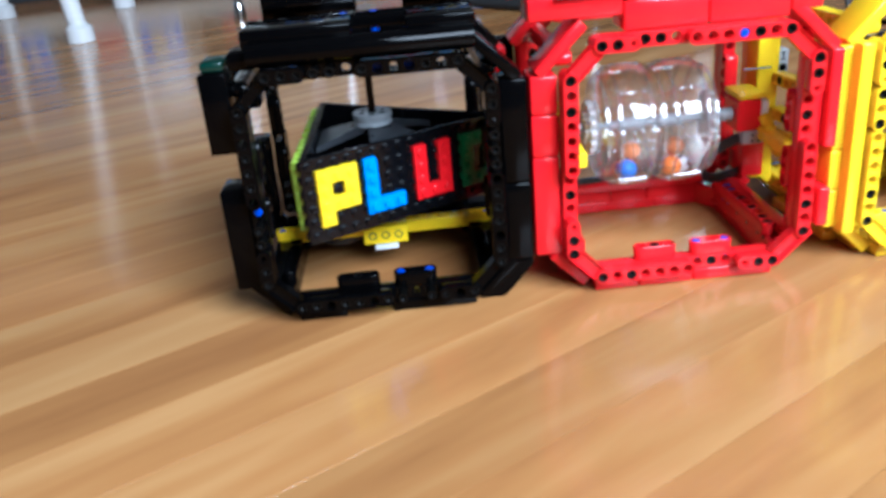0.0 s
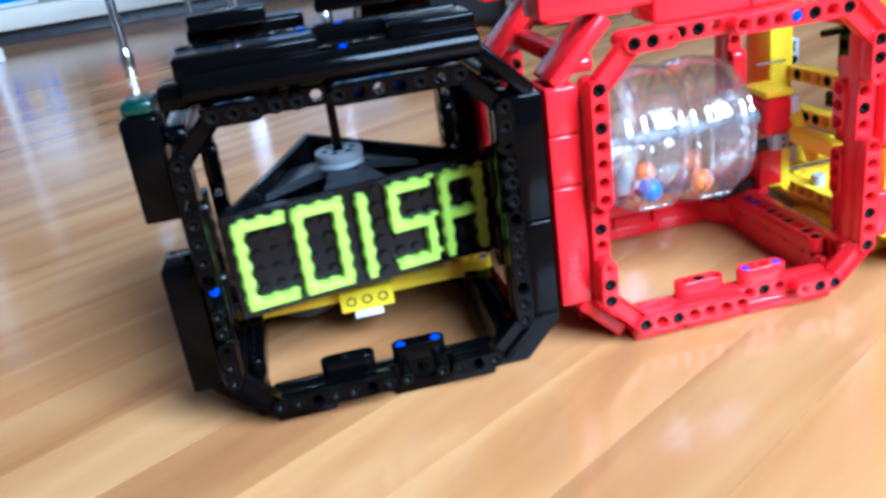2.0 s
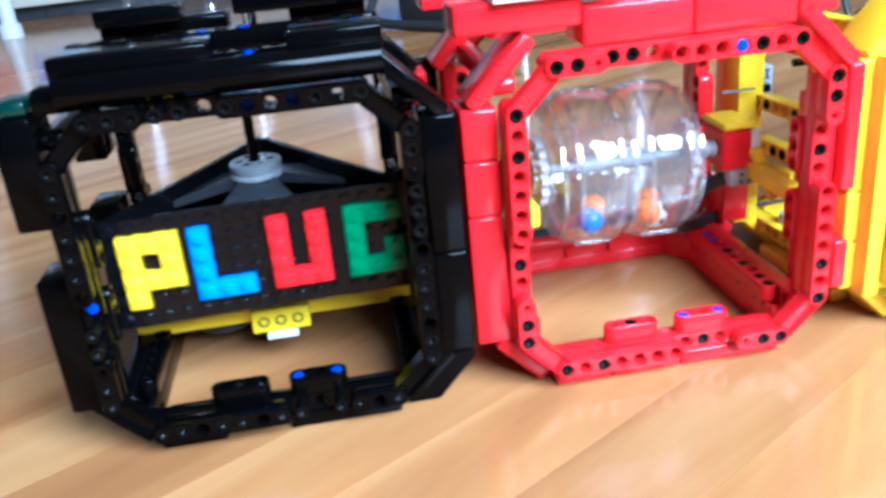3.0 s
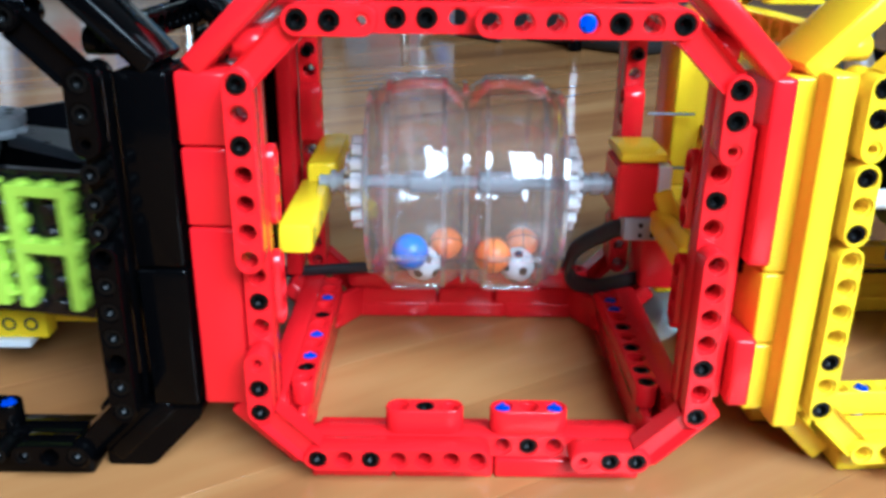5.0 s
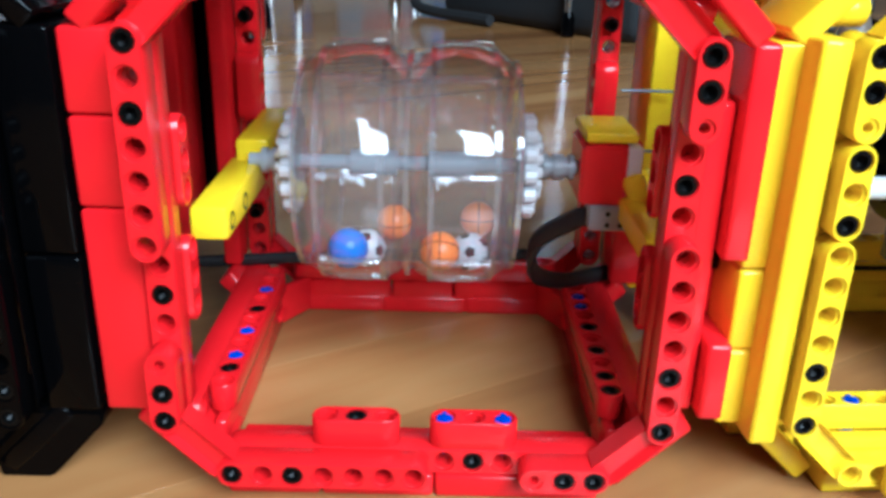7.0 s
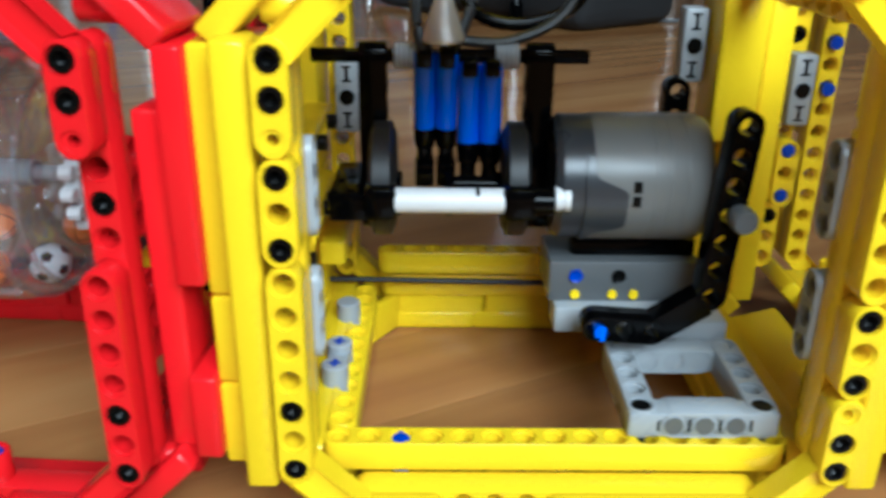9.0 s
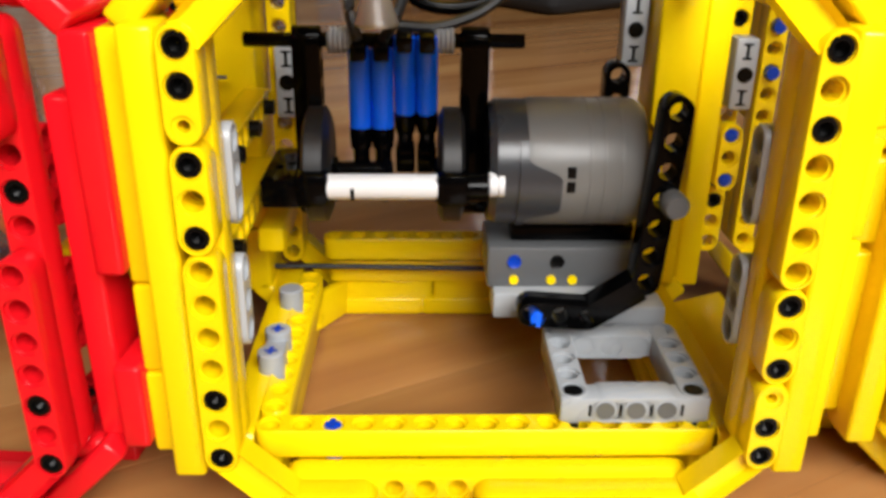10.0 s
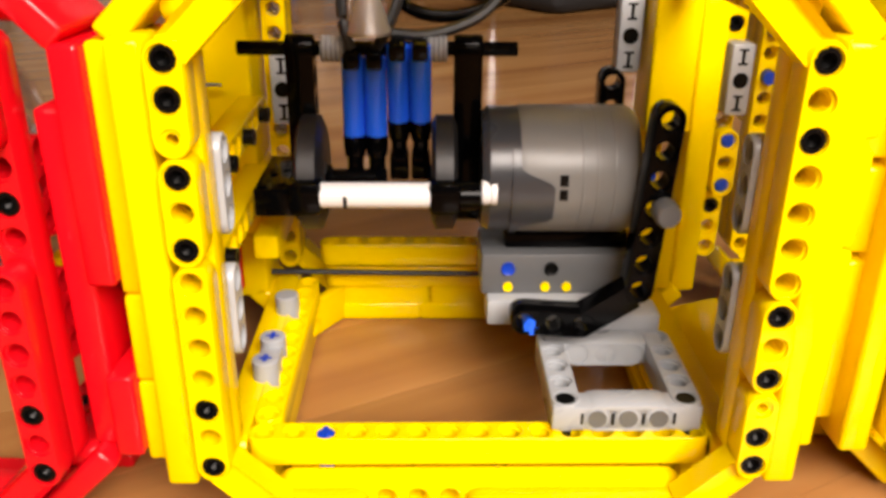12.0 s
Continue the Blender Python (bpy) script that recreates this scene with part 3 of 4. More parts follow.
flat_beam(far_yellow_frame, YELLOW, 12, -10.2, 13.6, -5.5, "zf", pins=((2, "k"), (3, "k"), (10, "k")), name="column")
slotted_connector(far_yellow_frame, -10.1, 12.5, 2.4)
flat_beam(far_yellow_frame, YELLOW, 3, -10.2, 12.55, -2.2, "zf", pins=((0, "b"), (2, "b")), name="connector")
for z in (2.6, 0.0):
    part("thin_axle", lathe_bm([(8.2, 0.07), (10.4, 0.07)], 8, "X", off=(0, 12.0, z + ZC)), MIDGREY, red_frame)

# ---------------------------------------------------------------- turning sign in the black frame
SIGN_AXIS = (-21 * U, 9 * U)
LETTERS = {"P": ("###", "#.#", "###", "#.."), "L": ("#..", "#..", "#..", "###"), "U": ("#.#", "#.#", "#.#", "###"), "G": ("###", "#..", "#.#", "###")}
sign = thing("turning_sign", pose(SIGN_AXIS[0], SIGN_AXIS[1], (ZC - 1.0) * U), "three-sided black studded sign with coloured brick letters", "sign")


def studs(bm, spots, y):
    for x, z in spots:
        lathe_bm([(y - 0.24, 0.27), (y - 0.2, 0.31), (y + 0.02, 0.31)], 8, "Y", bm, (x, 0, z))


def studded_plate(w, h):
    key = ("plate", w, h)
    if key not in CACHE:
        bm = box_bm(-w / 2, w / 2, -0.2, 0.2, -h / 2, h / 2, 0.03, seg=1)
        studs(bm, [(-w / 2 + 0.5 + i, -h / 2 + 0.5 + j) for i in range(w) for j in range(h)], -0.2)
        CACHE[key] = to_mesh("plate", bm)
    return CACHE[key]


def letter(ch, mat, x, top, turn, name="letter"):
    """A letter of small bricks on a plate: x of its left edge, height of its top edge."""
    bm = bmesh.new()
    rows = LETTERS[ch]
    spots = []
    for r, row in enumerate(rows):
        for c, ck in enumerate(row):
            if ck == "#":
                cx, cz = x + c + 0.5, top - r - 0.5
                box_bm(cx - 0.5, cx + 0.5, -5.2, -4.7, cz - 0.5, cz + 0.5, 0.025, bm, 1)
                spots.append((cx, cz))
    studs(bm, spots, -5.2)
    part(name, bm, mat, sign, "", pose(0, 0, 0, 0, 0, turn))


def thin_letter(ch, mat, x, top, turn, w=3.2, h=5.0):
    """A letter of narrow plates set on edge, their studs standing out sideways."""
    bm = bmesh.new()
    b, half = 0.44, h / 2
    uprights = {"A": ((0, 0, h), (w - b, 0, h)), "C": ((0, 0, h),), "O": ((0, 0, h), (w - b, 0, h)), "I": ((0, 0, h),), "S": ((0, half, h), (w - b, 0, half))}[ch]
    bars = {"A": (h - b, half - b / 2), "C": (0, h - b), "O": (0, h - b), "I": (), "S": (0, half - b / 2, h - b)}[ch]
    base = top - h
    for dx, z0, z1 in uprights:
        box_bm(x + dx, x + dx + b, -5.45, -4.7, base + z0, base + z1, 0.03, bm, 1)
        for i in range(int(z1 - z0)):
            z = base + z0 + 0.5 + i
            lathe_bm([(x + dx + b - 0.02, 0.3), (x + dx + b + 0.13, 0.26)], 8, "X", bm, (0, -5.08, z))
            lathe_bm([(x + dx - 0.08, 0.26), (x + dx + 0.02, 0.3)], 8, "X", bm, (0, -5.08, z))
    for z in bars:
        box_bm(x + 0.02, x + w - 0.02, -5.44, -4.7, base + z, base + z + b, 0.03, bm, 1)
        for i in range(3):
            lathe_bm([(base + z + b - 0.02, 0.3), (base + z + b + 0.13, 0.26)], 8, "Z", bm, (x + 0.6 + i, -5.08, 0))
    part("letter", bm, mat, sign, "", pose(0, 0, 0, 0, 0, turn))


for k in range(3):
    for s_ in (-4.02, 4.02):
        link_part("plate", studded_plate(8, 6), SIGNBLACK, sign, pose(0, 0, 0, 0, 0, 120 * k) @ pose(s_ * U, -4.5 * U, 0, 0, 0, -0.8 * (1 if s_ > 0 else -1)))
    bm = bmesh.new()
    r = bmesh.ops.create_cube(bm, size=1)
    for v in r["verts"]:
        hi = v.co.y > 0
        v.co = Vector((v.co.x * (1.6 if hi else 5.0), -4.2 if not hi else -0.6, (2.2 if v.co.z > 0 else 1.8) if not hi else (3.3 if v.co.z > 0 else 2.6))) * U
    bmesh.ops.bevel(bm, geom=bm.edges[:], offset=0.06 * U, segments=1, affect="EDGES")
    part("slope_arm", bm, DARKGREY, sign, "dark grey sloping arm", pose(0, 0, 0, 0, 0, 120 * k))
for ch, mt, x in (("P", YELLOW, -7.2), ("L", SIGNBLUE, -3.65), ("U", RED, 0.35), ("G", GREEN, 4.35)):
    letter(ch, mt, x, 2.2, 0)
thin_letter("A", LIME, -1.5, 2.3, 120, 2.9, 4.6)
for ch, x, w in (("C", -7.6, 2.8), ("O", -4.35, 2.7), ("I", -0.7, 1.0), ("S", 1.1, 2.5), ("A", 4.2, 2.6)):
    thin_letter(ch, LIME, x, 2.6, 240, w)
bm = lathe_bm([(3.0, 0.4), (3.0, 1.4), (3.15, 1.45), (3.35, 1.33), (3.55, 1.45), (3.9, 1.45), (3.95, 1.35), (3.95, 0.4)], 24, "Z", closed=True)
part("hub_wheel", bm, LIGHTGREY, sign, "light grey grooved wheel")
bm = lathe_bm([(3.7, 0.3), (4.0, 0.34), (4.0, 0.3)], 12, "Z")
for k in range(6):
    a = k * math.pi / 3
    lathe_bm([(3.6, 0.2), (3.965, 0.22)], 10, "Z", bm, (0.86 * math.cos(a), 0.86 * math.sin(a), 0))
part("hub_holes", bm, BLACK, sign)
bm = lathe_bm([(-5.5, 0.28), (9.3, 0.28)], 8, "Z")
part("axle", bm, BLACK, sign, "black upright axle")


def sign_carrier():
    """The yellow beam across the black frame that carries the sign, with its bearing block."""
    ob = thing("carrier_beam", pose(-21 * U, 0, 0), "yellow beam with a bearing block under the sign", "toy beam")
    for x in (-8, 1):
        flat_beam(ob, YELLOW, 8, x, 9, -6.3, "x", pins=((0, "b"),) if x < 0 else ((7, "b"),))
    part("block", box_bm(-1.7, 1.7, 7.4, 8.4, -7.1 + ZC, -5.7 + ZC, 0.08), YELLOW, ob)
    for i in (-1, 0, 1):
        link_part("pin", pin_mesh("round"), DARKGREY, ob, at(i, 7.85, -6.4))
    part("tile", box_bm(-0.9, 0.9, 7.2, 8.2, -7.5 + ZC, -7.15 + ZC, 0.04), WHITE, ob, "white tile")
    bm = lathe_bm([(-0.5, 0.5), (-0.5, 1.7), (-0.3, 1.9), (0.3, 1.9), (0.5, 1.7), (0.5, 0.5)], 20, "Z", closed=True, off=(-3.6, 11, -7.2 + ZC))
    part("wheel", bm, RUBBER, ob, "black rubber-tyred wheel")
    return ob


sign_carrier()

# black rollers and cross tubes on the black frame's top
top_tray = thing("roof_rack", pose(-21 * U, 0, 0), "glossy black plastic rack on the black frame", "toy part")
part("long_tube", lathe_bm([(-7.0, 0.7), (-6.9, 0.75), (7.1, 0.75), (7.2, 0.7)], 24, "X", off=(0, 0.35, 9.3 + ZC)), BLACK, top_tray)
part("corner_slab", box_bm(-8.4, -6.0, 0.9, 3.6, 8.3 + ZC, 9.5 + ZC, 0.3), BLACK, top_tray)
part("green_block", box_bm(-10.2, -8.7, 1.2, 3.8, 8.35 + ZC, 9.0 + ZC, 0.2), DARKGREEN, top_tray, "dark green block")
part("rear_slab", box_bm(-7.0, -2.6, 9.6, 12.0, 10.8 + ZC, 11.7 + ZC, 0.12), BLACK, top_tray)
part("rear_slab", box_bm(0.2, 8.4, 9.6, 12.0, 10.8 + ZC, 12.5 + ZC, 0.12), BLACK, top_tray)
flat_beam(top_tray, BLACK, 15, -7, 5.2, 10.2, "x", pins=((6, "b"), (8, "b"), (2, "k"), (4, "k"), (11, "k"), (13, "k")), name="roof_beam")

card = thing("white_card", pose(0, 0, 0), "white card lying on the red frame's roof", "card")
part("sheet", box_bm(-8.6, -2.4, 0.2, 8.0, 11.02 + ZC, 11.3 + ZC, 0.05), WHITE, card)

# ---------------------------------------------------------------- drum with balls in the red frame
DRUM = (-0.5 * U, 8 * U, (ZC + 0.35) * U)
drum = thing("ball_drum", pose(*DRUM), "clear plastic drum turning on a grey axle", "drum")


def drum_shell():
    prof = []
    for sgn in (-1, 1):
        half = [(0.12, 4.05), (0.4, 4.25), (0.9, 4.5), (1.6, 4.58), (2.4, 4.55), (3.2, 4.35), (3.75, 4.0), (4.05, 3.5), (4.2, 2.6), (4.2, 0.5)]
        prof.append([(sgn * a, r) for a, r in half])
    for p in prof:
        bm = bmesh.new()
        seg = 40
        rows = [[bm.verts.new(Vector((a, r * math.cos(2 * math.pi * k / seg), r * math.sin(2 * math.pi * k / seg))) * U) for k in range(seg)] for a, r in p]
        for r0, r1 in zip(rows, rows[1:]):
            for k in range(seg):
                bm.faces.new((r0[k], r0[(k + 1) % seg], r1[(k + 1) % seg], r1[k]))
        part("drum_half", bm, CLEAR, drum, "clear plastic half")
    for a, r in ((0.0, 4.3), (-3.9, 3.95), (3.9, 3.95), (-0.85, 4.5), (0.85, 4.5), (-3.1, 4.4), (3.1, 4.4)):
        bm = lathe_bm([(a - 0.1, r - 0.12), (a - 0.1, r + 0.06), (a + 0.1, r + 0.06), (a + 0.1, r - 0.12)], 40, "X", closed=True)
        part("rim", bm, CLEAR, drum)
    for sgn in (-1, 1):
        for k in range(8):
            a = k * math.pi / 4
            bm = box_bm(sgn * 2.0 - 1.1, sgn * 2.0 + 1.1, -0.11, 0.11, 4.4, 4.66, 0.1)
            part("ridge", bm, CLEAR, drum, "", Euler((a, 0, 0)).to_matrix().to_4x4())


drum_shell()
for sgn in (-1, 1):
    bm = lathe_bm([(sgn * 4.25, 0.3), (sgn * 4.25, 1.5), (sgn * 4.75, 1.5), (sgn * 4.75, 0.3)], 20, "X", closed=True)
    hub = part("hub_gear", bm, WHITE, drum, "white toothed hub")
    tooth = to_mesh("tooth", lathe_bm([(-0.25, 0.22), (-0.2, 0.28), (0.2, 0.28), (0.25, 0.22)], 8, "X"))
    stud = to_mesh("stud", lathe_bm([(-0.2, 0.17), (-0.15, 0.2), (0.15, 0.2), (0.2, 0.17)], 8, "X"))
    for k in range(14):
        a = 2 * math.pi * k / 14
        link_part("tooth", tooth, WHITE, hub, pose(sgn * 4.5 * U, 1.75 * math.cos(a) * U, 1.75 * math.sin(a) * U))
        link_part("stud", stud, WHITE, hub, pose(sgn * 4.8 * U, 1.1 * math.cos(a) * U, 1.1 * math.sin(a) * U))
part("axle", lathe_bm([(-6.2, 0.28), (7.4, 0.28)], 10, "X"), LIGHTGREY, drum, "light grey axle")
for a in (-5.4, 5.4, 6.0):
    part("bush", lathe_bm([(a - 0.3, 0.3), (a - 0.3, 0.5), (a - 0.1, 0.5), (a - 0.1, 0.4), (a + 0.1, 0.4), (a + 0.1, 0.5), (a + 0.3, 0.5), (a + 0.3, 0.3)], 12, "X", closed=True), LIGHTGREY, drum)
for a in (-1.4, 1.6):
    part("sleeve", lathe_bm([(a - 0.9, 0.35), (a - 0.9, 0.48), (a + 0.9, 0.48), (a + 0.9, 0.35)], 12, "X", closed=True), LIGHTGREY, drum)

BALL_R = 0.76
# x along the drum, resting angle from straight down (towards the viewer is negative), colour
BALLS = [(-2.2, -44, "blue"), (-0.7, 28, "orange"), (1.2, -42, "orange"), (2.8, 30, "orange"), (-1.7, -6, "white"), (2.4, -8, "white")]


def ball(kind):
    if kind == "white":
        ob = thing("ball", pose(0, 0, 0), "small white toy football with black spots", "ball", "balls in the drum")
        bm = bmesh.new()
        bmesh.ops.create_icosphere(bm, subdivisions=3, radius=BALL_R * U)
        part("skin", bm, WHITE, ob)
        ico = bmesh.new()
        bmesh.ops.create_icosphere(ico, subdivisions=1, radius=1)
        dirs = [v.co.copy() for v in ico.verts]
        ico.free()
        for d in dirs:
            bm = lathe_bm([(BALL_R * 0.9, 0.05), (BALL_R * 0.9, 0.26), (BALL_R + 0.012, 0.2), (BALL_R + 0.016, 0.03)], 5, "Z")
            part("spot", bm, PIN, ob, "", d.to_track_quat("Z", "Y").to_matrix().to_4x4())
        return ob
    label = "small plain blue toy ball" if kind == "blue" else "small orange toy basketball with fine seams"
    ob = thing("ball", pose(0, 0, 0), label, "ball", "balls in the drum")
    bm = bmesh.new()
    bmesh.ops.create_icosphere(bm, subdivisions=3, radius=BALL_R * U)
    part("skin", bm, SIGNBLUE if kind == "blue" else ORANGE, ob)
    if kind == "orange":
        for ax in "XYZ":
            part("seam", lathe_bm([(-0.02, BALL_R - 0.03), (-0.02, BALL_R + 0.006), (0.02, BALL_R + 0.006), (0.02, BALL_R - 0.03)], 28, ax, closed=True), PIN, ob)
    return ob


balls = [(ball(kind), x, a) for x, a, kind in BALLS]

# bearings of the drum: yellow arms, motor
arm = thing("bearing_arm", pose(0, 0, 0), "yellow plastic arm bearing the drum's axle", "toy beam", "drum bearings")
part("lower_arm", box_bm(-7.6, -6.3, 2.6, 8.8, -0.95 + ZC, 0.25 + ZC, 0.2), YELLOW, arm)
part("upper_arm", box_bm(-7.3, -6.0, 8.2, 13.8, 0.0 + ZC, 1.1 + ZC, 0.2), YELLOW, arm)
for y in (3.2, 5.2):
    link_part("pin", pin_mesh("round"), PIN, arm, at(-6.75, y, -0.4, 0, 0, 90))
arm2 = thing("bearing_arm", pose(0, 0, 0), "yellow plastic arm under the red motor", "toy beam", "drum bearings")
part("lower_arm", box_bm(7.5, 8.4, 2.6, 9.0, -1.5 + ZC, -0.5 + ZC, 0.2), YELLOW, arm2)
part("upper_arm", box_bm(6.1, 8.1, 7.3, 10.4, 1.47 + ZC, 1.9 + ZC, 0.15), YELLOW, arm2)

bm = box_bm(-0.42, 0.42, -0.3, 0.3, -1.9, 1.9, 0.28)
part("lower_link", bm, YELLOW, arm2, "", at(8.6, 6.9, -1.3, 0, -24))

motor = thing("small_motor", pose(0, 0, 0), "red block motor with white side and grey plug", "motor")
bm = bmesh.new()
pts = [(5.95, 7.0), (7.9, 7.0), (8.4, 7.8), (8.4, 9.8), (5.95, 9.8)]
vs = [[bm.verts.new((x * U, y * U, (z + ZC) * U)) for x, y in pts] for z in (-0.85, 1.45)]
for f in vs:
    bm.faces.new(f)
for k in range(5):
    bm.faces.new((vs[0][k], vs[0][(k + 1) % 5], vs[1][(k + 1) % 5], vs[1][k]))
bmesh.ops.bevel(bm, geom=bm.edges[:], offset=0.1 * U, segments=2, affect="EDGES")
part("body", bm, RED, motor)
part("side_plate", box_bm(7.66, 8.2, 6.86, 7.7, -0.15 + ZC, 1.45 + ZC, 0.06), WHITE, motor, "white side plate")
plug = part("plug", box_bm(6.4, 8.0, 6.9, 8.2, -1.85 + ZC, -0.85 + ZC, 0.08), LIGHTGREY, motor, "light grey cable plug")
for x in (7.1, 7.6):
    for z in (-1.6, -1.15):
        part("socket", lathe_bm([(6.86, 0.1), (7.0, 0.1)], 8, "Y", off=(x, 0, z + ZC)), PIN, plug)
cable = thing("motor_cable", pose(0, 0, 0), "black flat ribbon cable from the red motor", "cable")
part("lead", tube_bm(curve_points([(6.5, 7.6, -1.5 + ZC), (6.0, 8.2, -1.9 + ZC), (4.8, 9.6, -3.4 + ZC), (4.9, 10.6, -5.2 + ZC), (6.4, 12, -6.2 + ZC), (9, 13, -6.1 + ZC), (11.2, 13.4, -6.0 + ZC)]), 0.22, 8, None, 1.8), RUBBER, cable)
part("tail", tube_bm(curve_points([(5.2, 14.3, -5.9 + ZC), (0, 14.2, -6.0 + ZC), (-6, 14, -6.2 + ZC), (-14, 13, -6.4 + ZC)]), 0.2, 8, None, 1.5), RUBBER, cable)

# ---------------------------------------------------------------- engine in the yellow frame
YM = pose(YO[0], YO[1], 0, 0, 0, YT)
engine_motor = thing("engine_motor", YM, "dark and light grey round motor lying on its side", "motor")
AX_Y, AX_Z = 8.5, 0.3
part("front_cap", lathe_bm([(0.2, 1.2), (0.2, 2.05), (0.45, 2.25), (1.5, 2.25), (1.5, 1.2)], 36, "X", off=(0, AX_Y, AX_Z + ZC)), DARKGREY, engine_motor, "dark grey cap")
part("barrel", lathe_bm([(1.45, 2.0), (1.5, 2.27), (1.7, 2.3), (5.3, 2.3), (5.6, 2.15), (5.6, 1.5)], 36, "X", off=(0, AX_Y, AX_Z + ZC)), MOTORGREY, engine_motor, "warm grey barrel")
bm = bmesh.new()
shells = []
for r in (2.345, 2.2):
    rows = []
    for k in range(25):
        a = -62 + k * 4
        edge = 1.5 if abs(a + 14) > 30 else 1.5 + 1.15 * min(1, (30 - abs(a + 14)) / 12)
        rows.append([bm.verts.new((x * U, (AX_Y - r * math.cos(radians(a))) * U, (AX_Z + ZC + r * math.sin(radians(a))) * U)) for x in (1.2, edge)])
    shells.append(rows)
for k in range(24):
    (a0, a1), (b0, b1) = shells[0][k:k + 2]
    (c0, c1), (d0, d1) = shells[1][k:k + 2]
    for f in ((a0, a1, b1, b0), (c0, d0, d1, c1), (a1, c1, d1, b1), (a0, b0, d0, c0)):
        bm.faces.new(f)
part("cap_tongue", bm, DARKGREY, engine_motor, "dark grey tongue of the cap")
for dz in (0.3, -0.2):
    part("vent", box_bm(2.8, 3.1, AX_Y - 2.33, AX_Y - 2.0, AX_Z + dz - 0.2 + ZC, AX_Z + dz + 0.2 + ZC, 0.04), PIN, engine_motor)
for x in (3.6, 4.1, 4.7):
    part("groove", lathe_bm([(x - 0.04, 2.28), (x - 0.02, 2.32), (x + 0.02, 2.32), (x + 0.04, 2.28)], 36, "X", off=(0, AX_Y, AX_Z + ZC), closed=True), MOTORGREY, engine_motor)
part("spindle", lathe_bm([(-0.25, 0.4), (-0.2, 0.45), (0.0, 0.45), (0.05, 0.38), (0.1, 0.45), (0.28, 0.45)], 14, "X", off=(0.4, AX_Y - 2.0, AX_Z - 0.2 + ZC)), WHITE, engine_motor, "white spindle bush")

gantry = thing("engine_gantry", YM, "black beams holding the pump cylinders' axle", "toy frame")
part("axle", lathe_bm([(-8.4, 0.26), (1.5, 0.26)], 8, "X", off=(0, 9.5, 4.4 + ZC)), BLACK, gantry)
for x in (-6.2, -0.25):
    flat_beam(gantry, BLACK, 7, x, 9.5, -1.6, "z")
    part("coil", lathe_bm([(x + (0.75 if x < -3 else -1.6) + i * 0.085, 0.5 if i % 2 else 0.42) for i in range(11)], 16, "X", off=(0, 9.5, 4.4 + ZC)), LIGHTGREY, gantry, "light grey ribbed sleeve")
part("foot", box_bm(-7.6, -5.9, 6.2, 10.0, -0.7 + ZC, 0.3 + ZC, 0.1), BLACK, gantry)
for x in (-5.8, -1.1):
    bm = lathe_bm([(x - 0.45, 0.4), (x - 0.45, 1.7), (x - 0.3, 2.05), (x + 0.3, 2.05), (x + 0.45, 1.7), (x + 0.45, 0.4)], 28, "X", off=(0, 8.2, 0.25 + ZC), closed=True)
    part("cam_disc", bm, RUBBER, gantry, "black round side disc")
    part("bearing", box_bm(x - 0.55, x + 0.55, 5.7, 6.8, -0.5 + ZC, 0.65 + ZC, 0.2), BLACK, gantry)
for x in (-0.2,):
    part("coupling", lathe_bm([(x - 0.4, 0.5), (x + 0.3, 0.5)], 14, "X", off=(0, 6.3, 0.05 + ZC)), BLACK, gantry)

ROD = (0, 6.2, 0.1 + ZC)
spin_rod = thing("spin_rod", YM @ pose(-3.5 * U, ROD[1] * U, ROD[2] * U), "white round rod with black tick marks", "rod")
part("tube", lathe_bm([(-1.95, 0.38), (-1.9, 0.44), (1.9, 0.44), (1.95, 0.38)], 20, "X"), WHITE, spin_rod)
for x, a in ((1.0, 20), (-0.95, -70)):
    part("tick", box_bm(x - 0.07, x + 0.07, -0.47, -0.3, -0.22, 0.22, 0.03), PIN, spin_rod, "", Euler((radians(a), 0, 0)).to_matrix().to_4x4())

cylinders = []
for i, x in enumerate((-4.35, -3.55, -2.75, -1.95)):
    cy = thing("pump_cylinder", YM @ pose(x * U, 9.2 * U, (4.6 + ZC) * U), "blue pneumatic cylinder with black fittings", "pump cylinder", "row of blue cylinders")
    part("barrel", lathe_bm([(-3.0, 0.3), (-3.0, 0.38), (-2.9, 0.4), (-0.15, 0.4), (-0.05, 0.3)], 18, "Z"), BLUE, cy)
    part("end_cap", lathe_bm([(-3.7, 0.3), (-3.7, 0.38), (-3.3, 0.42), (-2.95, 0.42), (-2.95, 0.3)], 14, "Z", closed=True), BLACK, cy)
    part("rod", lathe_bm([(-5.0, 0.3), (-3.35, 0.3)], 10, "Z"), BLACK, cy)
    part("clevis", box_bm(-0.36, 0.36, -0.4, 0.4, -5.3, -4.3, 0.1), BLACK, cy)
    part("top_port", box_bm(-0.28, 0.28, -0.7, 0.3, -0.5, 0.1, 0.1), BLACK, cy)
    cylinders.append((cy, x, i // 2))
crank = thing("crank", YM @ pose(-3.35 * U, 8.4 * U, (-0.4 + ZC) * U), "black crankshaft between the side discs", "crankshaft")
for x, s_ in ((-1.05, 1), (0.9, -1)):
    part("crank_pin", lathe_bm([(x - 0.8, 0.3), (x + 0.8, 0.3)], 12, "X", off=(0, 0, 0.45 * s_)), BLACK, crank)
for x in (-1.95, -0.1, 1.8):
    part("crank_web", box_bm(x - 0.15, x + 0.15, -0.35, 0.35, -0.8, 0.8, 0.1), BLACK, crank)
part("shaft", lathe_bm([(-2.2, 0.22), (2.2, 0.22)], 10, "X"), BLACK, crank)
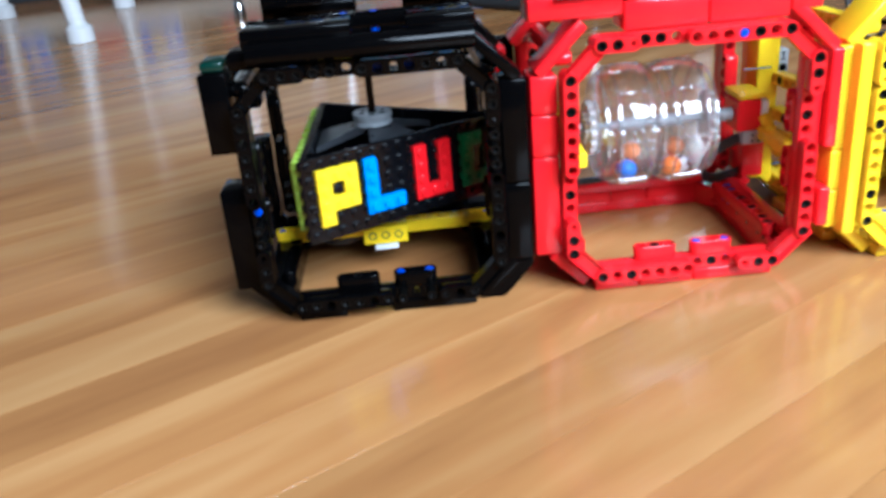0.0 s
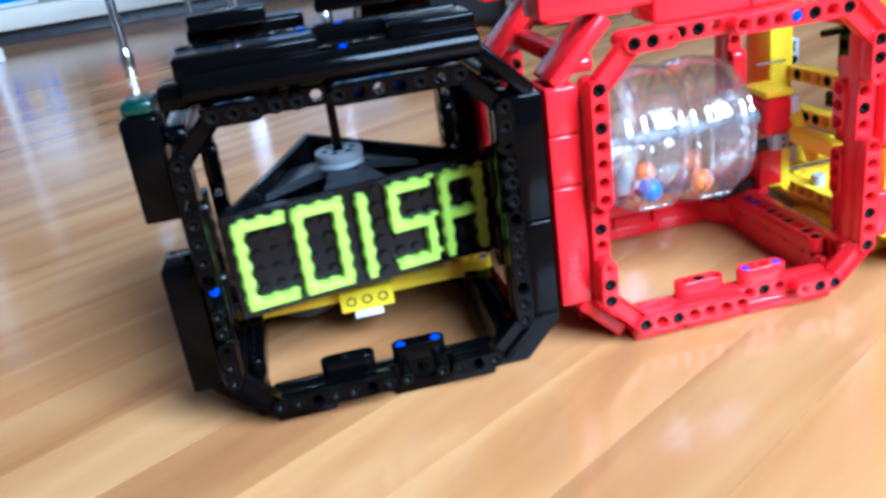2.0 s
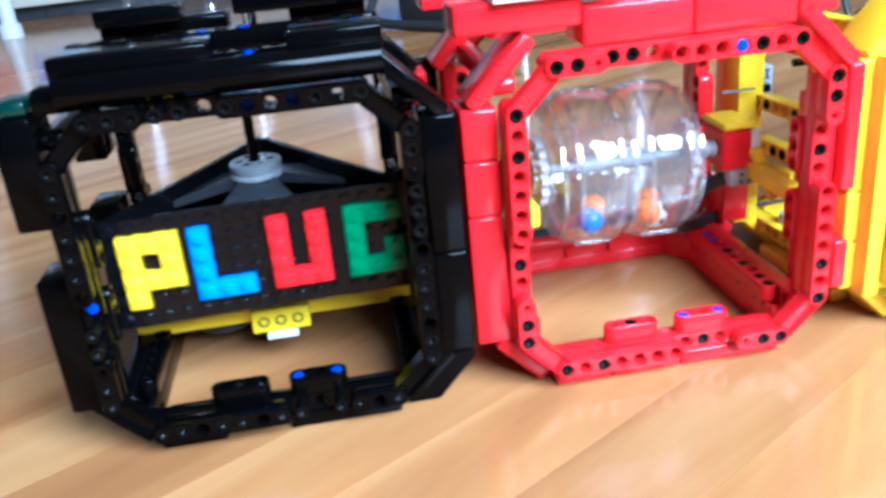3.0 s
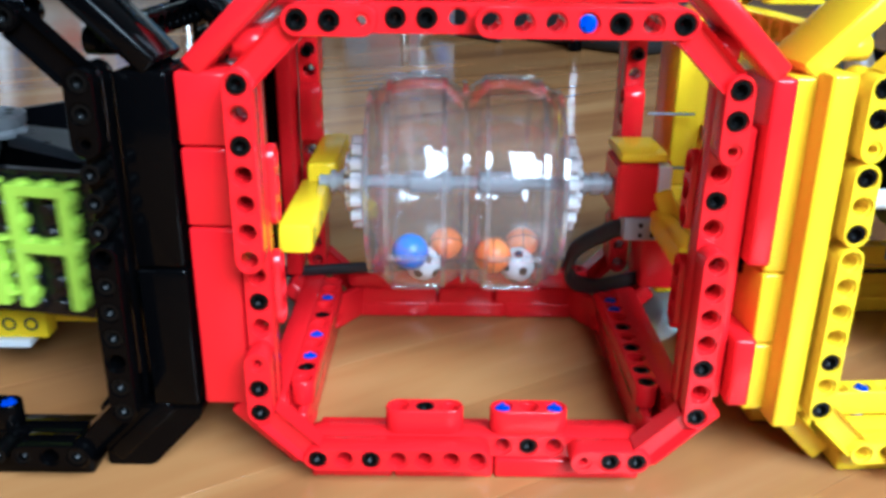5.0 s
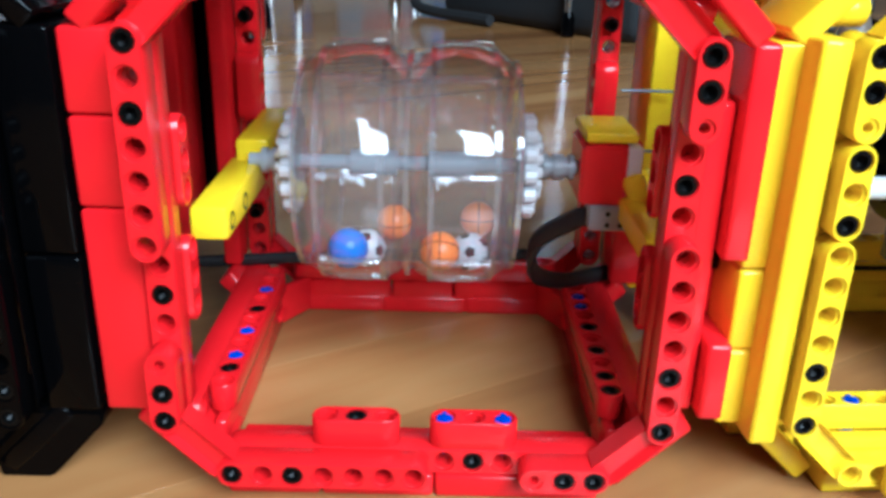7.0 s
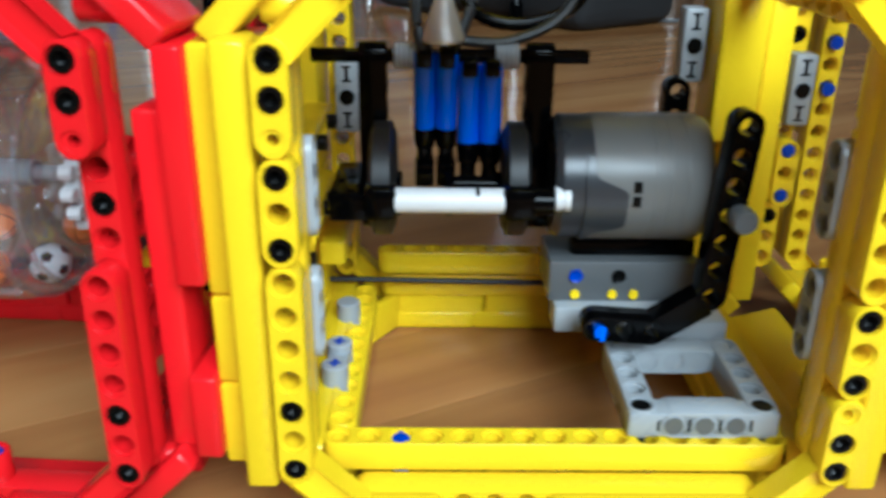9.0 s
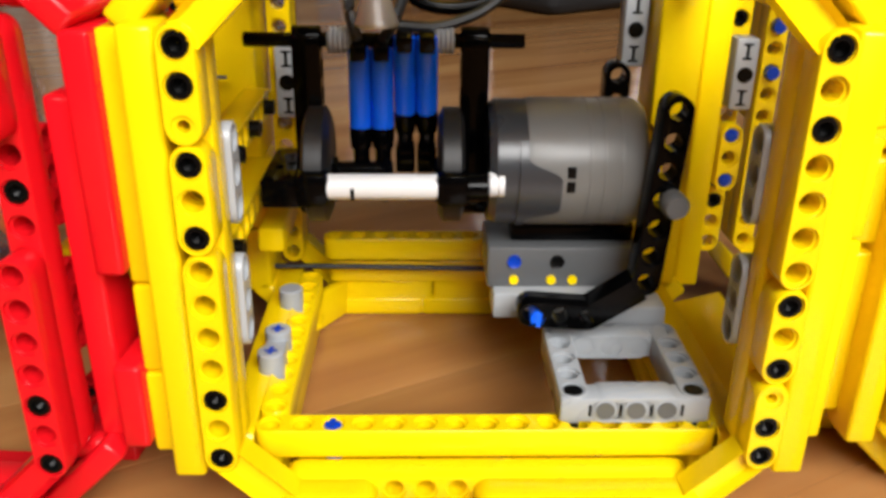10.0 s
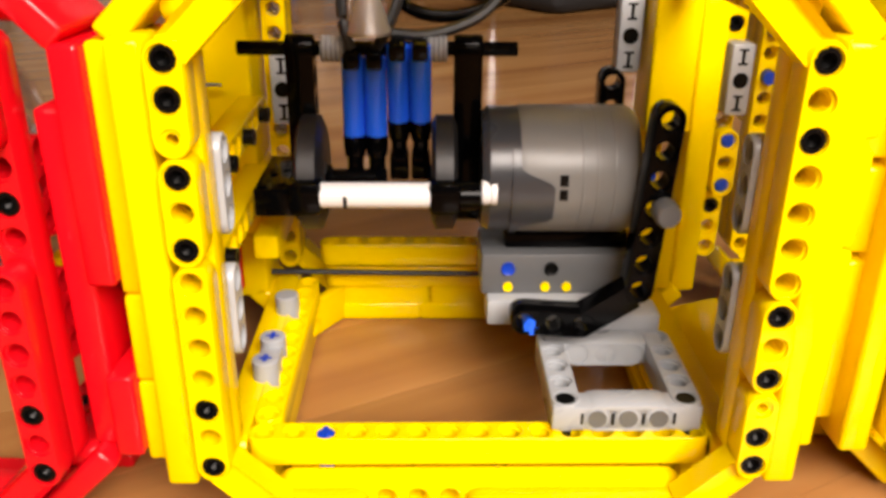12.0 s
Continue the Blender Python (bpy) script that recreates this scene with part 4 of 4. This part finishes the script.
hoses = thing("air_hoses", YM, "black air hoses with a steel-grey cone joint", "hose")
part("hose", tube_bm(curve_points([(-3.0, 9.6, 4.9 + ZC), (-1.4, 9.6, 4.9 + ZC), (0.4, 10.2, 5.6 + ZC), (1.2, 10.8, 7.0 + ZC), (0.6, 11.4, 8.8 + ZC)]), 0.2), RUBBER, hoses)
part("hose", tube_bm(curve_points([(-4.35, 8.8, 4.5 + ZC), (-4.6, 9.0, 5.4 + ZC), (-4.7, 9.8, 6.8 + ZC), (-4.6, 11, 9 + ZC)]), 0.2), RUBBER, hoses)
part("hose", tube_bm(curve_points([(-3.5, 8.8, 4.5 + ZC), (-3.0, 9.6, 5.3 + ZC), (-2.6, 10.2, 6.6 + ZC), (-2.4, 11, 9 + ZC)]), 0.2), RUBBER, hoses)
part("cone", lathe_bm([(5.0, 0.75), (5.1, 0.78), (6.8, 0.2), (8.4, 0.14)], 20, "Z", off=(-3.7, 8.9, ZC)), SILVER, hoses, "grey metal cone")
part("bow", tube_bm(curve_points([(-3.2, 10.8, 6.8 + ZC), (-2.4, 10.4, 5.7 + ZC), (-0.8, 10.4, 5.4 + ZC), (1.0, 10.6, 6.0 + ZC), (1.8, 11, 7.4 + ZC)]), 0.24), BLACK, hoses)

bracket = thing("motor_bracket", YM, "black bent beam with a grey pin at the motor's end", "toy beam")
bm = bmesh.new()
run_cells(bm, 7, 0, 0, math.pi / 2)
run_cells(bm, 3, -3.8, -1.5, 0)
bar_between(bm, (-0.15, -0.25), (-1.7, -1.45), 0.9, 0, 0.47)
part("bent_beam", bm, BLACK, bracket, "", at(5.6, 5.6, -3.0, 0, 4))
link_part("pin", pin_mesh("cross"), BLUE, bracket, at(1.95, 5.6, -4.45))
part("end_pin", lathe_bm([(-0.9, 0.36), (-0.75, 0.44), (-0.2, 0.44), (-0.2, 0.3), (0.3, 0.3)], 16, "Y", off=(6.1, 5.3, 0.0 + ZC)), MIDGREY, bracket, "grey round pin")
flat_beam(bracket, BLACK, 4, 5.5, 12.2, -0.3, "zf")

gearbox = thing("gearbox", YM, "grey box beam with blue and black pins under the motor", "toy part")
part("block", box_bm(0.3, 5.9, 7.6, 10.4, -4.4 + ZC, -2.75 + ZC, 0.12), MIDGREY, gearbox)
part("lip", box_bm(0.5, 5.8, 7.0, 8.4, -5.4 + ZC, -4.35 + ZC, 0.15), LIGHTGREY, gearbox)
for x, kind in ((1.3, "b"), (2.9, "k")):
    part("pin", lathe_bm([(7.54, 0.2), (7.5, 0.26), (7.7, 0.26)], 14, "Y", off=(x, 0, -3.3 + ZC)), PINBLUE if kind == "b" else PIN, gearbox)
for x in (1.3, 2.7, 3.5):
    part("yellow_stud", lathe_bm([(7.5, 0.18), (7.7, 0.2)], 10, "Y", off=(x, 0, -4.05 + ZC)), YELLOW, gearbox)
part("under_beam", box_bm(1.2, 5.8, 8.2, 9.4, -2.75 + ZC, -2.1 + ZC, 0.1), BLACK, gearbox)

open_frame = thing("grey_frame", YM, "light grey rectangular open beam frame lying flat", "toy frame")
for x in (2.8, 6.75):
    flat_beam(open_frame, LIGHTGREY, 5, x, 2.4, -6.0, "y", pins=((0, "k"),))
flat_beam(open_frame, LIGHTGREY, 3, 3.8, 2.4, -6.0, "xf")
flat_beam(open_frame, LIGHTGREY, 3, 3.8, 6.4, -6.0, "xf")
part("front_bar", box_bm(2.33, 7.22, 1.9, 2.84, -6.46 + ZC, -5.55 + ZC, 0.12), LIGHTGREY, open_frame)
part("rear_bar", box_bm(2.6, 6.95, 5.95, 6.88, -6.46 + ZC, -5.55 + ZC, 0.12), LIGHTGREY, open_frame)
part("rear_plate", box_bm(4.3, 7.0, 6.95, 8.3, -5.9 + ZC, -4.9 + ZC, 0.12), LIGHTGREY, open_frame)
for x in (3.8, 4.8, 5.8):
    part("peg", lathe_bm([(1.86, 0.24), (1.85, 0.31), (1.98, 0.33)], 14, "Y", off=(x, 0, -6.0 + ZC)), MIDGREY, open_frame, "mid grey peg")
for x in (3.3, 4.3, 5.3, 6.3):
    part("slot", box_bm(x - 0.05, x + 0.05, 1.885, 2.0, -6.22 + ZC, -5.78 + ZC, 0.02), PIN, open_frame)
for x in (2.8, 6.75):
    part("top_pin", lathe_bm([(-5.6, 0.33), (-5.52, 0.3)], 14, "Z", off=(x, 2.4, ZC)), PIN, open_frame)

front_rail = thing("front_rail", YM, "yellow beam with a blue pin inside the frame", "toy beam")
flat_beam(front_rail, YELLOW, 15, -7, 2.0, -7, "x", pins=((2, "b"),))
flat_beam(front_rail, YELLOW, 13, -6, 14.0, -5.45, "x", name="back_beam")
for y, kind in ((5.4, "b"), (7.0, "b"), (10.4, "k")):
    part("sleeve", lathe_bm([(-0.85, 0.42), (-0.8, 0.48), (0.75, 0.48), (0.8, 0.42)], 14, "Z", off=(-7.5, y, -6.6 + ZC)), LIGHTGREY, front_rail, "light grey connector")
    link_part("pin", pin_mesh("cross" if kind == "b" else "round"), PINBLUE if kind == "b" else PIN, front_rail, at(-7.5, y, -6.3, -90))
part("sleeve_web", box_bm(-7.9, -7.1, 5.4, 7.0, -7.2 + ZC, -6.1 + ZC, 0.1), LIGHTGREY, front_rail)
for x, z in ((6.4, 4.2), (-7.6, 2.0)):
    slotted_connector(front_rail, x, 13.9, z)
link_part("inner_panel", panel_mesh(0.9, 7.6, 4.6), YELLOW, front_rail, at(8.7, 8.0, -7.6, 0, 76))
for y0, z, pins in ((3, 1.6, ((2, K), (5, K), (8, K))), (3, -1.2, ((1, K), (6, K), (7, K)))):
    flat_beam(front_rail, YELLOW, 10, -8.6, y0, z, "yx", name="side_beam")
    for i, kind in pins:
        link_part("pin", pin_mesh("round"), PIN, front_rail, at(-8.65, y0 + i, z, 0, 0, -90))
part("slanted_brace", box_bm(-8.4, -7.4, 9.0, 13.0, -3.6 + ZC, -2.6 + ZC, 0.15), YELLOW, front_rail)
back_cable = thing("back_cable", YM, "black cable along the yellow frame's back", "cable")
part("lead", tube_bm(curve_points([(-9, 13.2, -6.1 + ZC), (-6.4, 13.3, -6.15 + ZC), (-3, 13.4, -6.25 + ZC), (1, 13.4, -6.3 + ZC), (4, 13.4, -6.3 + ZC), (7, 13.4, -6.2 + ZC)]), 0.13), RUBBER, back_cable)

# ---------------------------------------------------------------- the room's far side
def chair_leg(parent, x, y, lean_x, lean_y, mat, foot_mat, r=0.011, h=0.45):
    bm = tube_bm([(x / U, y / U, 0.02 / U), ((x + lean_x) / U, (y + lean_y) / U, h / U)], r / U, 14)
    leg = part("leg", bm, mat, parent)
    bm = lathe_bm([(0, 1.05 * r / U), (0.1, 1.5 * r / U), (0.025 / U, 1.45 * r / U), (0.032 / U, 1.0 * r / U)], 16, "Z", off=(x / U, y / U, 0))
    part("foot", bm, foot_mat, leg)


def chair(spots, mat, foot_mat, label, r=0.011, h=0.45):
    ob = thing("chair", pose(0, 0, 0), label, "chair")
    for x, y, lx, ly in spots:
        chair_leg(ob, x, y, lx, ly, mat, foot_mat, r, h)
    cx, cy = sum(s_[0] for s_ in spots) / len(spots), sum(s_[1] for s_ in spots) / len(spots)
    part("seat", box_bm((cx - 0.21) / U, (cx + 0.21) / U, (cy - 0.21) / U, (cy + 0.21) / U, h / U, (h + 0.03) / U, 1.5), foot_mat, ob)
    return ob


chair([(-0.706, 1.146, -0.05, 0.02), (-1.03, 1.62, -0.05, 0.04), (-1.12, 1.1, -0.05, 0.0), (-0.76, 1.62, 0, 0.03)], WHITE, WHITE, "white-legged chair on the wooden floor", 0.016)
chair([(-0.44, 1.25, -0.02, 0.03), (-0.345, 1.59, 0.0, 0.03), (-0.08, 1.35, 0.02, 0.0), (-0.06, 1.75, 0.02, 0.03)], STEEL, STEEL, "steel-legged chair on the wooden floor", 0.008)
chair([(0.168, 0.945, 0.0, 0.03), (-0.227, 0.95, -0.02, 0.03), (0.2, 1.36, 0.02, 0.03), (-0.25, 1.36, -0.02, 0.03)], STEEL, BLACK, "slim steel-legged chair near the frames", 0.006)

SHELF = pose(-0.85, 1.93, 0, 0, 0, 10)
shelf = thing("low_shelf", SHELF, "cream-coloured low open shelf over a shaded gap", "shelf")
# dark grey block puts the shadow under the raised board into colour
part("plinth", box_bm(-1.2 / U, 1.5 / U, 0.05 / U, 0.33 / U, 0, 0.035 / U, 0.2), DARKGREY, shelf, "dark grey block for the shade under the board")
part("board", box_bm(-1.2 / U, 1.5 / U, 0, 0.36 / U, 0.035 / U, 0.085 / U, 0.5), CREAM, shelf)
part("back", box_bm(-1.2 / U, 1.5 / U, 0.33 / U, 0.35 / U, 0.085 / U, 0.5 / U, 0.3), CREAM, shelf)
for x in (-1.19, 1.48):
    part("side", box_bm(x / U, (x + 0.02) / U, 0.01 / U, 0.33 / U, 0.085 / U, 0.5 / U, 0.3), CREAM, shelf)


def toy_box(x, w, h, mat, label):
    """A printed carton; its pictures and lettering are plain shapes."""
    ob = thing("toy_box", SHELF @ pose(x, 0.05, 0.0855), label, "box", "boxes on the low shelf")
    part("carton", box_bm(-w / 2 / U, w / 2 / U, 0, 0.1 / U, 0, h / U, 0.2), mat, ob)
    bm = lathe_bm([(-0.2, 0.5), (0.0, 0.5)], 24, "Y")
    for v in bm.verts:
        v.co = Vector((v.co.x * w * 50 - w * 0.16, v.co.y, v.co.z * h * 30 + h * 0.2))
    part("red_shape", bm, RED, ob)
    part("blue_field", box_bm(w * 0.12 / U, w * 0.48 / U, -0.15, 0.05, 0.01 / U, h * 0.42 / U, 0.05), SIGNBLUE, ob)
    part("yellow_bar", box_bm(w * 0.2 / U, w * 0.34 / U, -0.3, -0.1, h * 0.16 / U, h * 0.32 / U, 0.05), YELLOW, ob)
    part("white_bar", box_bm(w * 0.37 / U, w * 0.42 / U, -0.3, -0.1, h * 0.1 / U, h * 0.32 / U, 0.05), WHITE, ob)
    return ob


toy_box(-0.02, 0.3, 0.26, WHITE, "white and blue printed toy carton with red shape")
toy_box(-0.42, 0.4, 0.3, CARD, "light blue printed toy carton with red shape")
toy_box(0.36, 0.36, 0.22, DARKGREY, "dark grey printed toy carton on the shelf")
toy_box(0.8, 0.4, 0.28, CARD, "light blue printed toy carton beside the grey one")

post = thing("steel_post", pose(0.37, 1.03, 0), "thick brushed steel furniture leg on the floor", "furniture leg")
part("tube", lathe_bm([(0.4, 4.4), (0.5, 4.5), (86, 4.5), (86.1, 4.3)], 32, "Z"), STEEL, post)
part("foot", lathe_bm([(0, 4.6), (0.1, 4.8), (0.6, 4.8), (0.7, 4.4)], 32, "Z"), MIDGREY, post)

bag = thing("black_bag", pose(0.17, 1.1, 0, 0, 0, -50), "black cloth bag lying on the floor", "bag")
bm = box_bm(-0.16 / U, 0.22 / U, -0.09 / U, 0.09 / U, 0.0, 0.13 / U, 3.0, seg=3)
bmesh.ops.subdivide_edges(bm, edges=bm.edges[:], cuts=2, use_grid_fill=True)
for v in bm.verts:
    v.co += Vector((0, 0, 1)) * 0.014 * noise.noise(v.co * 14) * (v.co.z > 0.01)
part("body", bm, CLOTH, bag)
part("strap", tube_bm(curve_points([(-0.15 / U, -0.08 / U, 0.1 / U), (-0.19 / U, -0.1 / U, 0.05 / U), (-0.17 / U, -0.12 / U, 0.012 / U), (0.0, -0.13 / U, 0.01 / U)]), 1.0), CLOTH, bag)

lay_planks()


def motions():
    steps = [i / 15 for i in range(181)]
    # the sign turns clockwise seen from above
    half = [i / 4 for i in range(49)]
    walk(sign, [(t, pose(SIGN_AXIS[0], SIGN_AXIS[1], (ZC - 1.0) * U, 0, 0, sign_angle(t))) for t in half])
    walk(drum, [(t, pose(*DRUM, 95 * t)) for t in half])
    swing = [i / 10 for i in range(121)]
    for i, (ob, x, a) in enumerate(balls):
        rows = []
        for t in swing:
            b = radians(a + 9 * math.sin(2 * math.pi * (t - 5.35) / 1.15) + 1.5 * math.sin(5 * t + i))
            r = 4.3 - BALL_R
            rows.append((t, pose(DRUM[0] + x * U, DRUM[1] + r * math.sin(b) * U, DRUM[2] - r * math.cos(b) * U, 40 * i - 250 * t)))
        walk(ob, rows)
    for ob, x, pair in cylinders:
        rows = []
        for t in steps:
            w = 2 * math.pi * (t - 9.66) / 0.4 + math.pi * pair
            rows.append((t, YM @ pose(x * U, (9.2 - 0.1 * math.sin(w)) * U, (4.5 - 0.36 * math.cos(w) + ZC) * U, 7 * math.sin(w) + 4)))
        walk(ob, rows)
    walk(spin_rod, [(t, YM @ pose(-3.5 * U, ROD[1] * U, ROD[2] * U, 900 * (t - 9.5))) for t in steps])
    walk(crank, [(t, YM @ pose(-3.35 * U, 8.4 * U, (-0.4 + ZC) * U, 900 * (t - 9.66))) for t in steps])


motions()
